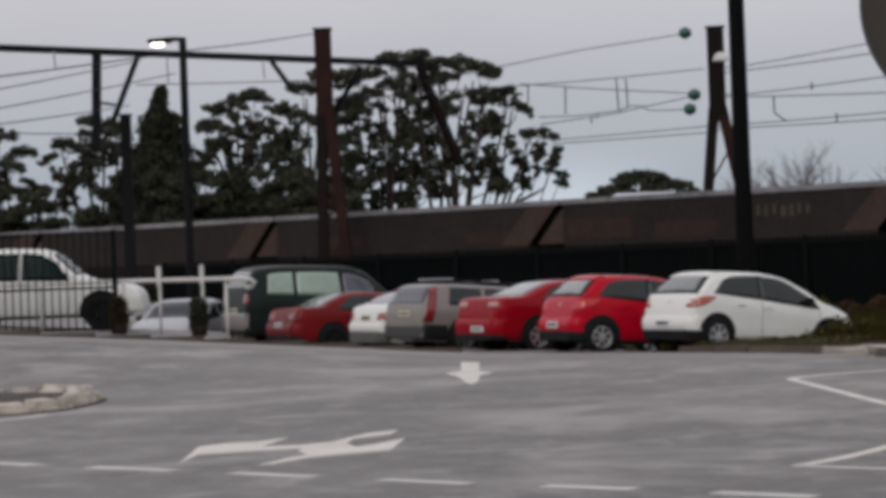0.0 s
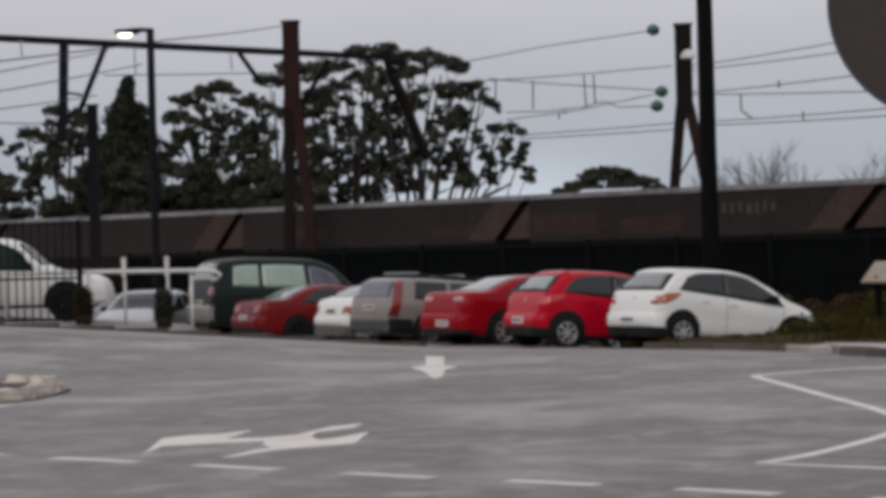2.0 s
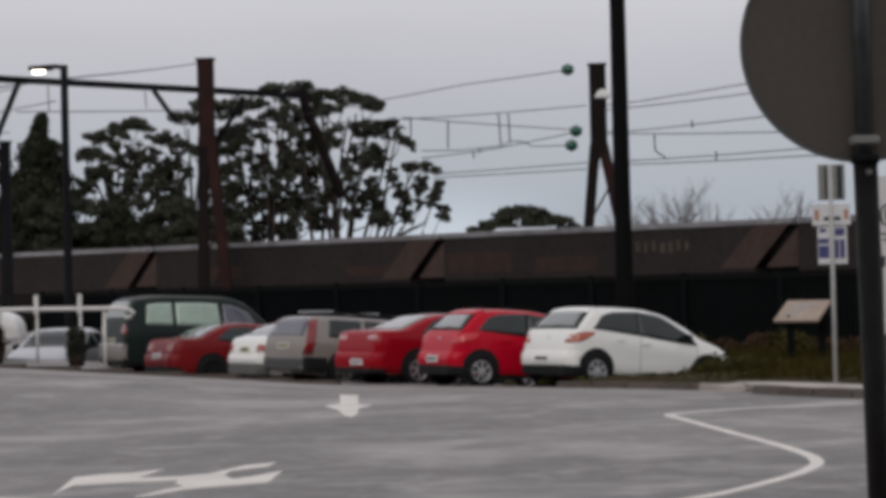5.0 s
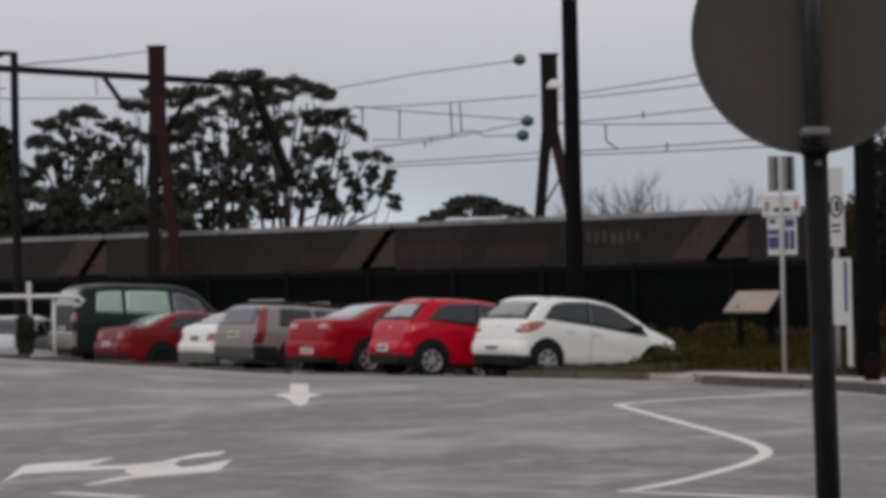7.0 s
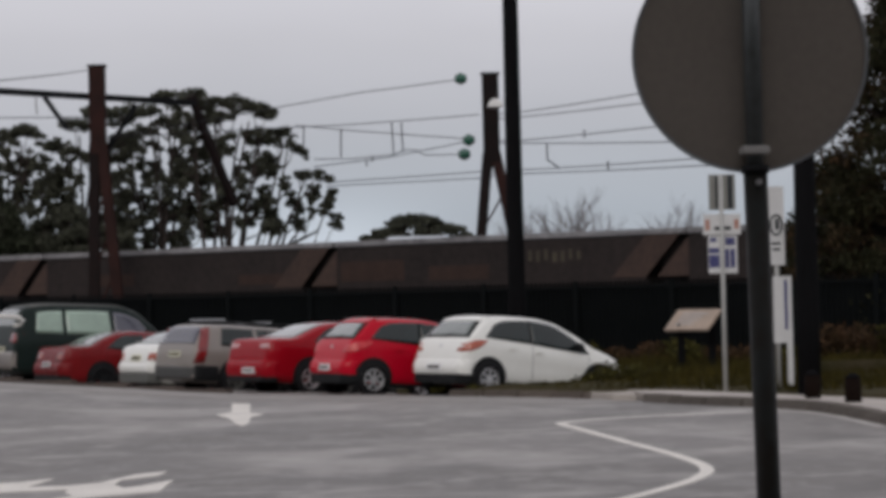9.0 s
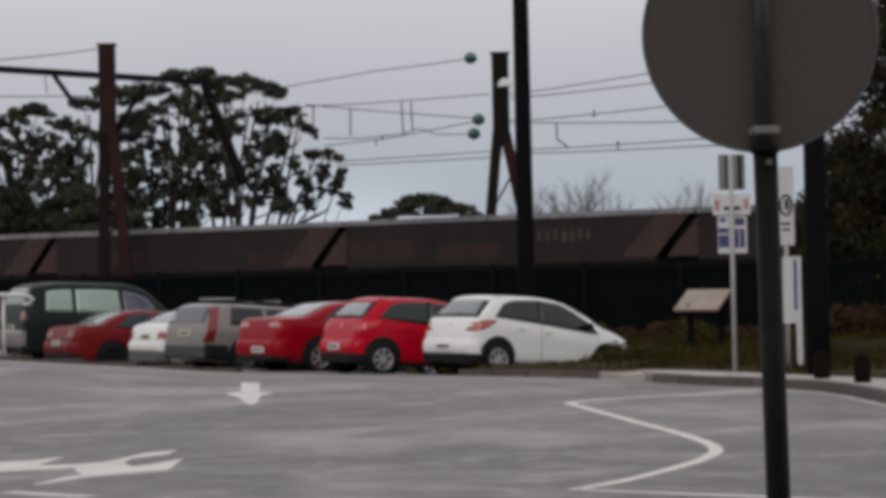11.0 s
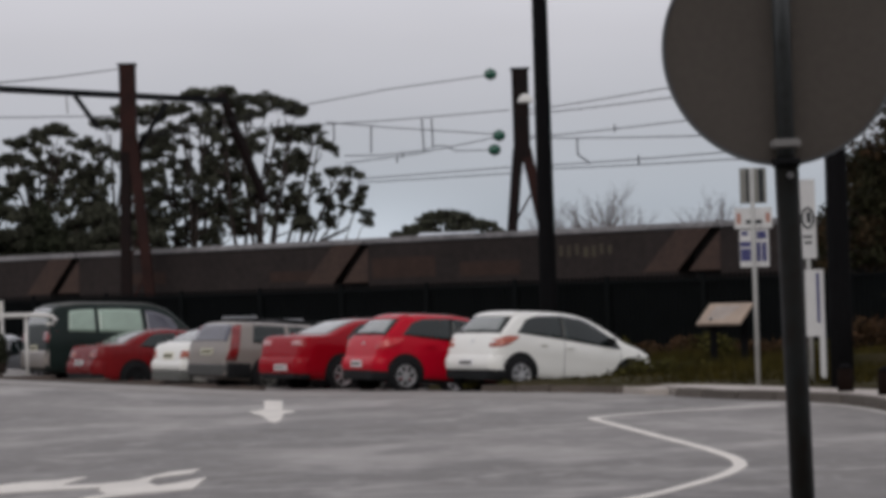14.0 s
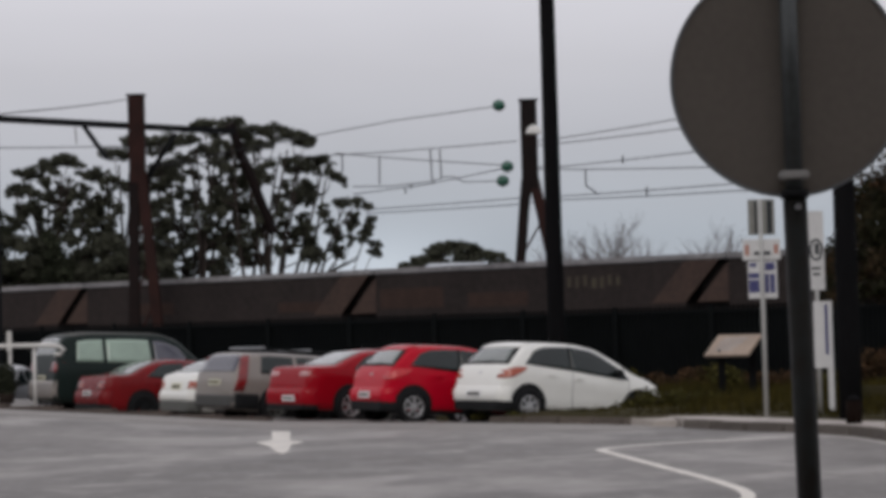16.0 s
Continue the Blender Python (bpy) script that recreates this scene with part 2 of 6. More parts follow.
LEAF_HEDGE = mat("hedge_leaf", (0.078, 0.068, 0.019), 0.75, scale=0.8, fine=3.0, tint=(0.030, 0.030, 0.009), island=0.5)
LEAF_BROWN = mat("brown_hedge_leaf", (0.085, 0.046, 0.026), 0.75, scale=0.8, fine=3.0, tint=(0.028, 0.021, 0.010), island=0.5)
GRASS = mat("rough_grass", (0.058, 0.045, 0.010), 0.8, scale=0.5, fine=2.5, tint=(0.020, 0.019, 0.005), island=0.4)
BARK = mat("gum_bark", (0.07, 0.056, 0.05), 0.85, scale=2, fine=9, bump=0.5, tint=(0.025, 0.021, 0.019))
TWIG = mat("bare_twig", (0.13, 0.112, 0.108), 0.9, var=0.2, scale=2, fine=9)
TIMBER = mat("dark_pole_timber", (0.0072, 0.0072, 0.0078), 0.8, var=0.3, scale=1.5, fine=14, bump=0.5, stretch=(3, 3, 0.4), spec=0.03)
STEEL_RUST = mat("rusty_steel", (0.046, 0.021, 0.018), 0.75, scale=1.2, fine=10, bump=0.4, tint=(0.022, 0.013, 0.012))
STEEL_BROWN = mat("dark_rusty_steel", (0.022, 0.014, 0.013), 0.75, scale=1.2, fine=10, bump=0.4, tint=(0.010, 0.009, 0.009))
STEEL_DARK = mat("weathered_dark_steel", (0.010, 0.0105, 0.012), 0.6, metal=0.0, var=0.3, scale=1.5, fine=12, bump=0.2)
STEEL_GREY = mat("galvanised_steel", (0.34, 0.35, 0.36), 0.5, metal=0.6, var=0.15, scale=3, fine=30)
BLACK_PAINT = mat("black_fence_paint", (0.0066, 0.0078, 0.0082), 0.5, var=0.3, scale=2, fine=30, spec=0.03)
WHITE_PAINT = mat("white_rail_paint", (0.72, 0.71, 0.68), 0.5, scale=2, fine=20, tint=(0.5, 0.49, 0.46))
SIGN_BACK = mat("sign_back_aluminium", (0.172, 0.156, 0.134), 0.6, metal=0.0, spec=0.2, var=0.10, scale=3, fine=45)
POLE_GREEN = mat("grey_green_pole_paint", (0.019, 0.022, 0.021), 0.5, scale=5, fine=40, bump=0.15, tint=(0.015, 0.011, 0.008), spec=0.08, stretch=(1, 1, 0.5))
POLE_UPPER = mat("worn_grey_green_tube", (0.080, 0.092, 0.092), 0.35, scale=5, fine=40, tint=(0.045, 0.050, 0.050), spec=0.35)
POST_GREY = mat("dull_zinc_post", (0.40, 0.40, 0.385), 0.55, var=0.15, scale=3, fine=30)
WAGON = mat("coal_wagon_steel", (0.042, 0.034, 0.032), 0.7, scale=0.35, fine=3.5, bump=0.3, tint=(0.022, 0.0185, 0.018))
WAGON_RUST = mat("rusty_wagon_plate", (0.085, 0.057, 0.047), 0.8, scale=0.7, fine=6, bump=0.3, tint=(0.045, 0.034, 0.031))
WAGON_LIP = mat("skylit_wagon_rim", (0.32, 0.31, 0.315), 0.6, scale=0.4, fine=5, tint=(0.12, 0.115, 0.12))
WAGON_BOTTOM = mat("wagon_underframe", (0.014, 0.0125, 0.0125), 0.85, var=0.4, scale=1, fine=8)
WAGON_PATCH = mat("rust_brown_patch", (0.066, 0.042, 0.034), 0.8, scale=1.2, fine=8, tint=(0.032, 0.023, 0.021))
SPRAY = mat("faded_spray_paint", (0.105, 0.092, 0.066), 0.8, scale=1.2, fine=8, tint=(0.045, 0.038, 0.032))
COAL = mat("coal_load", (0.02, 0.02, 0.022), 0.8, var=0.4, scale=3, fine=14, bump=0.9)
GLASS_DARK = mat("tinted_car_glass", (0.010, 0.017, 0.017), 0.06, var=0.3, scale=1.2, fine=4, spec=0.5)
GLASS_TEAL = mat("dark_teal_car_glass", (0.006, 0.016, 0.017), 0.2, var=0.3, scale=1.2, fine=4, spec=0.06)
GLASS_WAGON = mat("smoky_rear_glass", (0.060, 0.062, 0.085), 0.12, var=0.3, scale=2.5, fine=8, coat=0.8)
# rear glass with the sky's reflection put into its pale base colour
GLASS_SKY = mat("painted_sky_car_glass", (0.155, 0.175, 0.168), 0.10, var=0.15, scale=1.0, fine=4, coat=0.8)
GLASS_GREEN = mat("pale_green_blind_glass", (0.30, 0.40, 0.33), 0.2, var=0.12, scale=1.2, fine=5, coat=0.6)
TYRE = mat("tyre_rubber", (0.014, 0.014, 0.015), 0.85, var=0.3, scale=6, fine=40)
ALLOY = mat("alloy_rim", (0.55, 0.55, 0.56), 0.35, metal=0.7, var=0.12, scale=6, fine=30)
TRIM = mat("black_plastic_trim", (0.016, 0.017, 0.018), 0.55, var=0.25, scale=4, fine=30)
LAMP_RED = mat("red_lamp_lens", (0.20, 0.014, 0.015), 0.15, var=0.3, scale=9, fine=30, coat=0.6)
LAMP_ORANGE = mat("orange_red_lamp_lens", (0.37, 0.080, 0.042), 0.15, var=0.3, scale=9, fine=30, coat=0.6)
LAMP_SOFT = mat("pinkish_clear_lamp_lens", (0.52, 0.27, 0.27), 0.15, var=0.35, scale=9, fine=30, coat=0.5)
LAMP_CLEAR = mat("clear_lamp_lens", (0.62, 0.60, 0.56), 0.12, var=0.15, scale=9, fine=30, coat=0.6)
PLATE = mat("plate_enamel", (0.62, 0.60, 0.45), 0.5, var=0.08, scale=5, fine=20)
PLATE_WHITE = mat("white_plate_enamel", (0.72, 0.72, 0.72), 0.5, var=0.08, scale=5, fine=20)
PLATE_BAR = mat("plate_bar", (0.06, 0.06, 0.05), 0.6, var=0.1)
SIGN_WHITE = mat("sign_face_white", (0.68, 0.68, 0.67), 0.5, scale=3, fine=20, tint=(0.55, 0.55, 0.55))
SIGN_BLUE = mat("sign_face_blue", (0.055, 0.058, 0.17), 0.5, var=0.15, scale=3, fine=20)
SIGN_GREY = mat("sign_back_grey", (0.22, 0.22, 0.20), 0.55, metal=0.3, var=0.15, scale=3, fine=20)
SIGN_INK = mat("sign_ink", (0.03, 0.035, 0.04), 0.6, var=0.1)
SIGN_RED = mat("sign_ink_red", (0.42, 0.20, 0.15), 0.6, var=0.1)
BOARD = mat("weathered_board_face", (0.40, 0.31, 0.24), 0.6, scale=2.5, fine=18, tint=(0.25, 0.20, 0.16))
WIRE = mat("dull_wire", (0.036, 0.036, 0.039), 0.6, var=0.1)
INSULATOR = mat("green_glazed_insulator", (0.02, 0.10, 0.065), 0.25, var=0.2, coat=0.4)
LAMP_ON = glow("lit_lamp", (1.0, 0.90, 0.74), 5.0)
BOLLARD = mat("dark_bollard_timber", (0.011, 0.007, 0.0055), 0.85, var=0.3, scale=3, fine=20, bump=0.4, spec=0.03)
CONCRETE_POT = mat("dark_pot", (0.022, 0.016, 0.013), 0.8, var=0.3)
ROOF_FAR = mat("pale_metal_roof", (0.52, 0.56, 0.60), 0.5, var=0.1, scale=0.6, fine=4)
WALL_FAR = mat("pale_weatherboard", (0.36, 0.36, 0.35), 0.8, var=0.12, scale=0.6, fine=4)

# ---- ground ----
EDGE = [(6.2, -30), (6.2, 20), (6.15, 27.6), (6.0, 31.3), (5.2, 34.2), (3.35, 36.8), (1.5, 39.0), (-0.6, 41.2), (-4.5, 44.3), (-9.2, 46.0), (-16.0, 46.8), (-45.0, 48.0)]


def edge_y(x):
    """Where the road's far edge lies for a given x, left of the kerb's bend."""
    pts = EDGE[4:]
    if x > pts[0][0]:
        return 34.2
    for (xa, ya), (xb, yb) in zip(pts, pts[1:]):
        if x >= xb:
            return ya + (yb - ya) * (x - xa) / (xb - xa)
    return pts[-1][1]


def ground_z(x, y):
    rise = 0.06 * max(0.0, -3.2 - max(x, -22.0)) * step(30, 46, y)
    back = 0.4 + 5.4 * (1 - step(-8.9, -8.1, x))
    low = step(back, back + 1.0, y - edge_y(x)) * step(-13.0, -12.0, x)
    fall = 0.07 * min(7.0, max(0.0, (x - 1.1) * 0.8 + (y - 40.6) * 0.6))
    z = rise * (1 - low) - (0.03 + fall) * low
    z -= 0.02 * max(0.0, y - 75)  if y > 75 and y < 110 else (0.7 if y >= 110 else 0)
    return z


def grid(xs, ys, fz):
    bm = bmesh.new()
    v = [[bm.verts.new((x, y, fz(x, y))) for x in xs] for y in ys]
    for j in range(len(ys) - 1):
        for i in range(len(xs) - 1):
            bm.faces.new((v[j][i], v[j][i + 1], v[j + 1][i + 1], v[j + 1][i]))
    return bm


def spread(a, b, n):
    return [a + (b - a) * i / n for i in range(n + 1)]


xs = [-3000, -600, -150, -60] + spread(-40, 30, 140) + [60, 150, 600, 3000]
ys = [-1500, -300, -60, -20] + spread(-10, 62, 144) + spread(64, 120, 28) + [200, 500, 1500, 4000]
ground = part("ground", grid(xs, ys, ground_z), ASPHALT, smooth=True)
tagged(ground, "grey worn asphalt of road and car park", "ground", kind="structure")

# railway land behind the fence
bm = bmesh.new()
prism(bm, [(-60, 88.0), (-9.6, 61.2), (12.0, 49.3), (60, 23), (200, 40), (200, 400), (-300, 400), (-300, 120)], -1.4, -0.012)
track_bed = part("track_bed", bm, BALLAST)
tagged(track_bed, "dark ballast of the railway tracks", "ground", kind="structure")


# ---- kerbs, footpath and verge on the right ----
def along(pts, gap):
    """Points and headings every gap metres along a bent line."""
    out, left = [], 0.0
    for (xa, ya), (xb, yb) in zip(pts, pts[1:]):
        d = math.hypot(xb - xa, yb - ya)
        u = left
        while u < d:
            out.append((xa + (xb - xa) * u / d, ya + (yb - ya) * u / d, math.degrees(math.atan2(yb - ya, xb - xa))))
            u += gap
        left = u - d
    return out


bend = [(6.2, 6.0), (6.2, 24.0), (6.15, 27.6), (6.1, 29.6), (5.98, 31.2), (5.62, 32.55), (5.12, 33.5), (4.5, 34.6), (3.92, 36.0)]
smooth_bend = []
for i in range(len(bend) - 1):
    for k in range(4):
        smooth_bend.append(tuple(curve(range(len(bend)), [p[a] for p in bend], i + k / 4) for a in (0, 1)))
smooth_bend.append(bend[-1])

bm = bmesh.new()
prism(bm, [(x + 0.26, y + 0.05) for x, y in smooth_bend] + [(3.95, 37.9), (4.78, 37.0), (5.38, 36.0), (6.2, 34.4), (6.75, 33.3), (7.2, 32.0), (7.5, 29.5), (7.65, 27.6), (7.7, 6.0)], -0.3, 0.115)
footpath = part("footpath", bm, PATH)
tagged(footpath, "pale concrete footpath behind the kerb", "footpath", kind="structure")

bm = bmesh.new()
gx, gy = spread(0.2, 20.0, 132), spread(24.0, 52.0, 140)


def verge_z(x, y):
    inside = max(step(0.0, 0.45, (x - 1.0 + 0.55 * step(39.0, 39.9, y)) * 0.803 + (y - 40.3) * 0.596), step(7.55, 7.8, x))
    if y > 30:
        inside *= step(1.25, 1.5, min(math.hypot(x - px, y - py) for px, py in smooth_bend))
    ahead, aside = (x - 1.02) * 0.8 + (y - 40.58) * 0.6, (x - 1.02) * 0.6 - (y - 40.58) * 0.8
    car = max(step(0.82, 1.05, aside), step(4.0, 4.6, ahead))
    return -0.6 + 0.77 * inside * car + 0.05 * noise.noise(Vector((x * 0.9, y * 0.9, 0)))


bm = grid(gx, gy, verge_z)
verge = part("verge", bm, SOIL, smooth=True)
tagged(verge, "brown earth verge with sparse green growth", "verge", kind="structure")

kerb_root = thing("kerb", pose(0, 0, 0), "weathered grey concrete kerb along the road", "kerb", kind="structure")
bm = bmesh.new()
box(bm, -0.44, 0.44, -0.02, 0.26, -0.2, 0.125, 0.03)
first = None
for x, y, a in along(smooth_bend, 0.9):
    m = pose(x, y, random.uniform(-0.006, 0.006), 0, 0, a) @ pose(0, -0.24, 0)
    if first is None:
        first = part("kerb_stone", bm, KERB, kerb_root, m=m)
    else:
        share("kerb_stone", first, kerb_root, m)

EDGING = [(3.5, 37.4), (2.6, 38.6), (1.7, 39.5), (0.9, 40.2)]
# far road edge on the left: low rough concrete lip
lip = thing("edge_kerb", pose(0, 0, 0), "low dark concrete lip at the car park's edge", "kerb", kind="structure")
first = None
for x, y, a in along([(-3.5, 43.7), (-4.5, 44.4), (-9.2, 46.05), (-16.0, 46.85), (-30, 47.5)], 1.2):
    m = pose(x, y, ground_z(x, y) + random.uniform(-0.01, 0.01), 0, 0, a)
    if first is None:
        bm = bmesh.new()
        box(bm, -0.598, 0.598, -0.12, 0.12, -0.2, 0.07, 0.02)
        first = part("kerb_stone", bm, LIP, lip, m=m)
    else:
        share("kerb_stone", first, lip, m)

# rough brown edging before the white car
first = None
for x, y, a in along(EDGING, 0.8):
    m = pose(x, y, random.uniform(-0.012, 0.012), 0, random.uniform(-1.5, 1.5), a)
    if first is None:
        bm = bmesh.new()
        box(bm, -0.395, 0.395, -0.24, 0.02, -0.2, 0.10, 0.03)
        first = part("kerb_stone", bm, LIP_BROWN, lip, m=m)
    else:
        share("kerb_stone", first, lip, m)

# ---- traffic island ----
island = thing("traffic_island", pose(-13.1, 29.15, 0), "traffic island of dark gravel in pale kerb stones", "traffic island")
ring = []
for k in range(96):
    t = 2 * math.pi * k / 96
    ring.append((6.1 * math.copysign(abs(math.cos(t)) ** 0.40, math.cos(t)), 2.05 * math.copysign(abs(math.sin(t)) ** 0.45, math.sin(t))))
bm = bmesh.new()
prism(bm, [(x * 0.97, y * 0.95) for x, y in ring], -0.1, 0.11)
part("gravel_fill", bm, GRAVEL, island)
bm = bmesh.new()
prism(bm, [(x * 1.026, y * 1.075) for x, y in ring], -0.1, 0.012)
part("silt_rim", bm, FOOT_DARK, island, "dark rim along the foot of the stones")
first = None
for x, y, a in along(ring + ring[:1], 0.50):
    m = pose(x, y, random.uniform(-0.03, 0.015), random.uniform(-6, 6), random.uniform(-4, 4), a + random.uniform(-5, 5)) @ Matrix.Diagonal((random.uniform(0.9, 1.05), random.uniform(0.85, 1.15), random.uniform(0.85, 1.15), 1))
    if first is None:
        bm = bmesh.new()
        box(bm, -0.26, 0.26, -0.06, 0.28, -0.14, 0.17, 0.085)
        first = part("kerb_stone", bm, STONE, island, m=m)
    else:
        share("kerb_stone", first, island, m)


# ---- painted road marks, thin slabs of thermoplastic ----
def slab(name, poly, label, category, material=PAINT, group=""):
    bm = bmesh.new()
    vs = [bm.verts.new((x, y, ground_z(x, y) + 0.008)) for x, y in poly]
    f = bm.faces.new(vs)
    r = bmesh.ops.extrude_face_region(bm, geom=[f])
    bmesh.ops.translate(bm, vec=(0, 0, -0.02), verts=[v for v in r["geom"] if isinstance(v, bmesh.types.BMVert)])
    bmesh.ops.triangulate(bm, faces=[f for f in bm.faces if len(f.verts) > 4])
    ob = part(name, bm, material)
    return tagged(ob, label, category, group, "structure")


def strip(name, pts, w, label, category, material=PAINT, group=""):
    lo, hi = [], []
    for i, p in enumerate(pts):
        a, b = pts[max(0, i - 1)], pts[min(len(pts) - 1, i + 1)]
        d = Vector((b[0] - a[0], b[1] - a[1])).normalized()
        nrm = Vector((-d.y, d.x)) * w / 2
        lo.append((p[0] - nrm.x, p[1] - nrm.y))
        hi.append((p[0] + nrm.x, p[1] + nrm.y))
    bm = bmesh.new()
    vs = [[bm.verts.new((x, y, ground_z(x, y) + h)) for x, y in side] for side, h in ((lo, -0.01), (lo, 0.007), (hi, 0.007), (hi, -0.01))]
    for q in range(3):
        for i in range(len(pts) - 1):
            bm.faces.new((vs[q][i], vs[q][i + 1], vs[q + 1][i + 1], vs[q + 1][i]))
    for i in (0, -1):
        bm.faces.new([v[i] for v in vs])
    ob = part(name, bm, material)
    return tagged(ob, label, category, group, "structure")


# dashes of the holding line
for (xa, ya), (xb, yb) in (((-7.75, 21.55), (-6.95, 21.0)), ((-6.2, 20.45), (-5.16, 19.7)), ((-4.56, 19.27), (-3.72, 18.68)), ((-3.16, 18.29), (-2.42, 17.71)), ((-1.83, 17.3), (-1.13, 16.77)), ((-0.55, 16.43), (0.09, 15.99)), ((0.64, 15.6), (1.28, 15.14)), ((1.85, 14.75), (2.5, 14.3))):
    strip("lane_dash", [(xa, ya), (xb, yb)], 0.17, "worn white dash of the holding line", "road marking", PAINT_THIN, "dashes of the holding line")

# straight arrow pointing at the viewer
slab("straight_arrow", [(-2.65, 38.54), (-2.32, 38.29), (-2.12, 34.94), (-1.89, 34.42), (-2.03, 33.65), (-1.96, 31.83), (-2.00, 31.11), (-2.11, 31.62), (-2.33, 33.34), (-2.61, 34.55), (-2.43, 35.34)], "white painted straight arrow on the asphalt", "road marking")

# combined arrow
slab("turn_arrow", [(-3.81, 19.35), (-3.98, 21.22), (-3.77, 21.54), (-3.49, 21.63), (-3.25, 22.03), (-3.31, 21.29), (-3.34, 20.98), (-2.99, 21.04), (-2.71, 21.33), (-2.49, 22.31), (-2.21, 22.64), (-2.24, 22.05), (-2.55, 21.61), (-2.55, 21.06), (-2.41, 20.62), (-2.28, 20.83), (-2.04, 21.47), (-2.04, 20.10), (-2.47, 19.78), (-2.71, 19.52), (-2.95, 19.00), (-3.04, 18.92), (-2.89, 19.59), (-2.76, 19.89), (-2.90, 20.30), (-2.91, 20.62), (-3.28, 20.51), (-3.57, 20.36), (-3.81, 20.27)],
     "white painted combined turn arrow on the asphalt", "road marking")

# bay outline with a rounded bend
bay = [(5.98, 27.3), (5.97, 29.6), (5.75, 31.3), (5.03, 31.75), (3.87, 31.29), (2.7, 30.52), (2.27, 29.74), (2.38, 28.6), (2.7, 25.55), (2.95, 23.2), (3.02, 21.9), (2.98, 21.15), (2.73, 20.12), (2.23, 18.93), (1.76, 18.0), (1.35, 17.41)]
bay_fine = []
for i in range(len(bay) - 1):
    for k in range(4):
        bay_fine.append(tuple(curve(range(len(bay)), [p[a] for p in bay], i + k / 4) for a in (0, 1)))
cut = 24
strip("bay_line", bay_fine[:13], 0.14, "faded painted line along the kerb", "road marking", PAINT_FADED)
strip("bay_line", bay_fine[12:cut + 1], 0.16, "thin white painted line round the bay", "road marking", PAINT_THIN)
strip("bay_line", bay_fine[cut:] + [bay[-1]], 0.13, "white painted line bending round the bay", "road marking")
strip("edge_line", [(1.35, 17.41), (1.79, 17.08), (2.64, 16.5), (3.41, 15.88), (6.0, 14.0)], 0.12, "thin white painted edge line", "road marking", PAINT_THIN)
strip("island_line", [(-6.98, 27.25), (-7.08, 26.8), (-7.32, 26.35), (-8.1, 25.9), (-9.5, 25.6), (-11, 25.4)], 0.16, "white painted line round the traffic island", "road marking", PAINT_THIN)

# pale worn gutter along the far edge
strip("gutter", [(3.55, 35.6), (2.3, 36.9), (0.9, 38.3), (-0.9, 39.9), (-2.6, 41.4), (-4.9, 42.9), (-9.4, 44.7), (-16.0, 45.6), (-30, 46.2)], 1.5, "pale worn concrete gutter along the road's edge", "gutter", GUTTER)

# dropped end of the kerb
bm = bmesh.new()
prism(bm, [(3.30, 37.9), (3.62, 36.3), (3.98, 36.0), (4.12, 37.9)], -0.1, 0.10)
bmesh.ops.bevel(bm, geom=list(bm.edges), offset=0.03, segments=2, affect="EDGES")
tagged(part("kerb_ramp", bm, mat("pale_concrete", (0.37, 0.335, 0.30), 0.85, var=0.2, scale=2, fine=20, bump=0.3)), "pale concrete end of the kerb", "kerb", kind="structure")


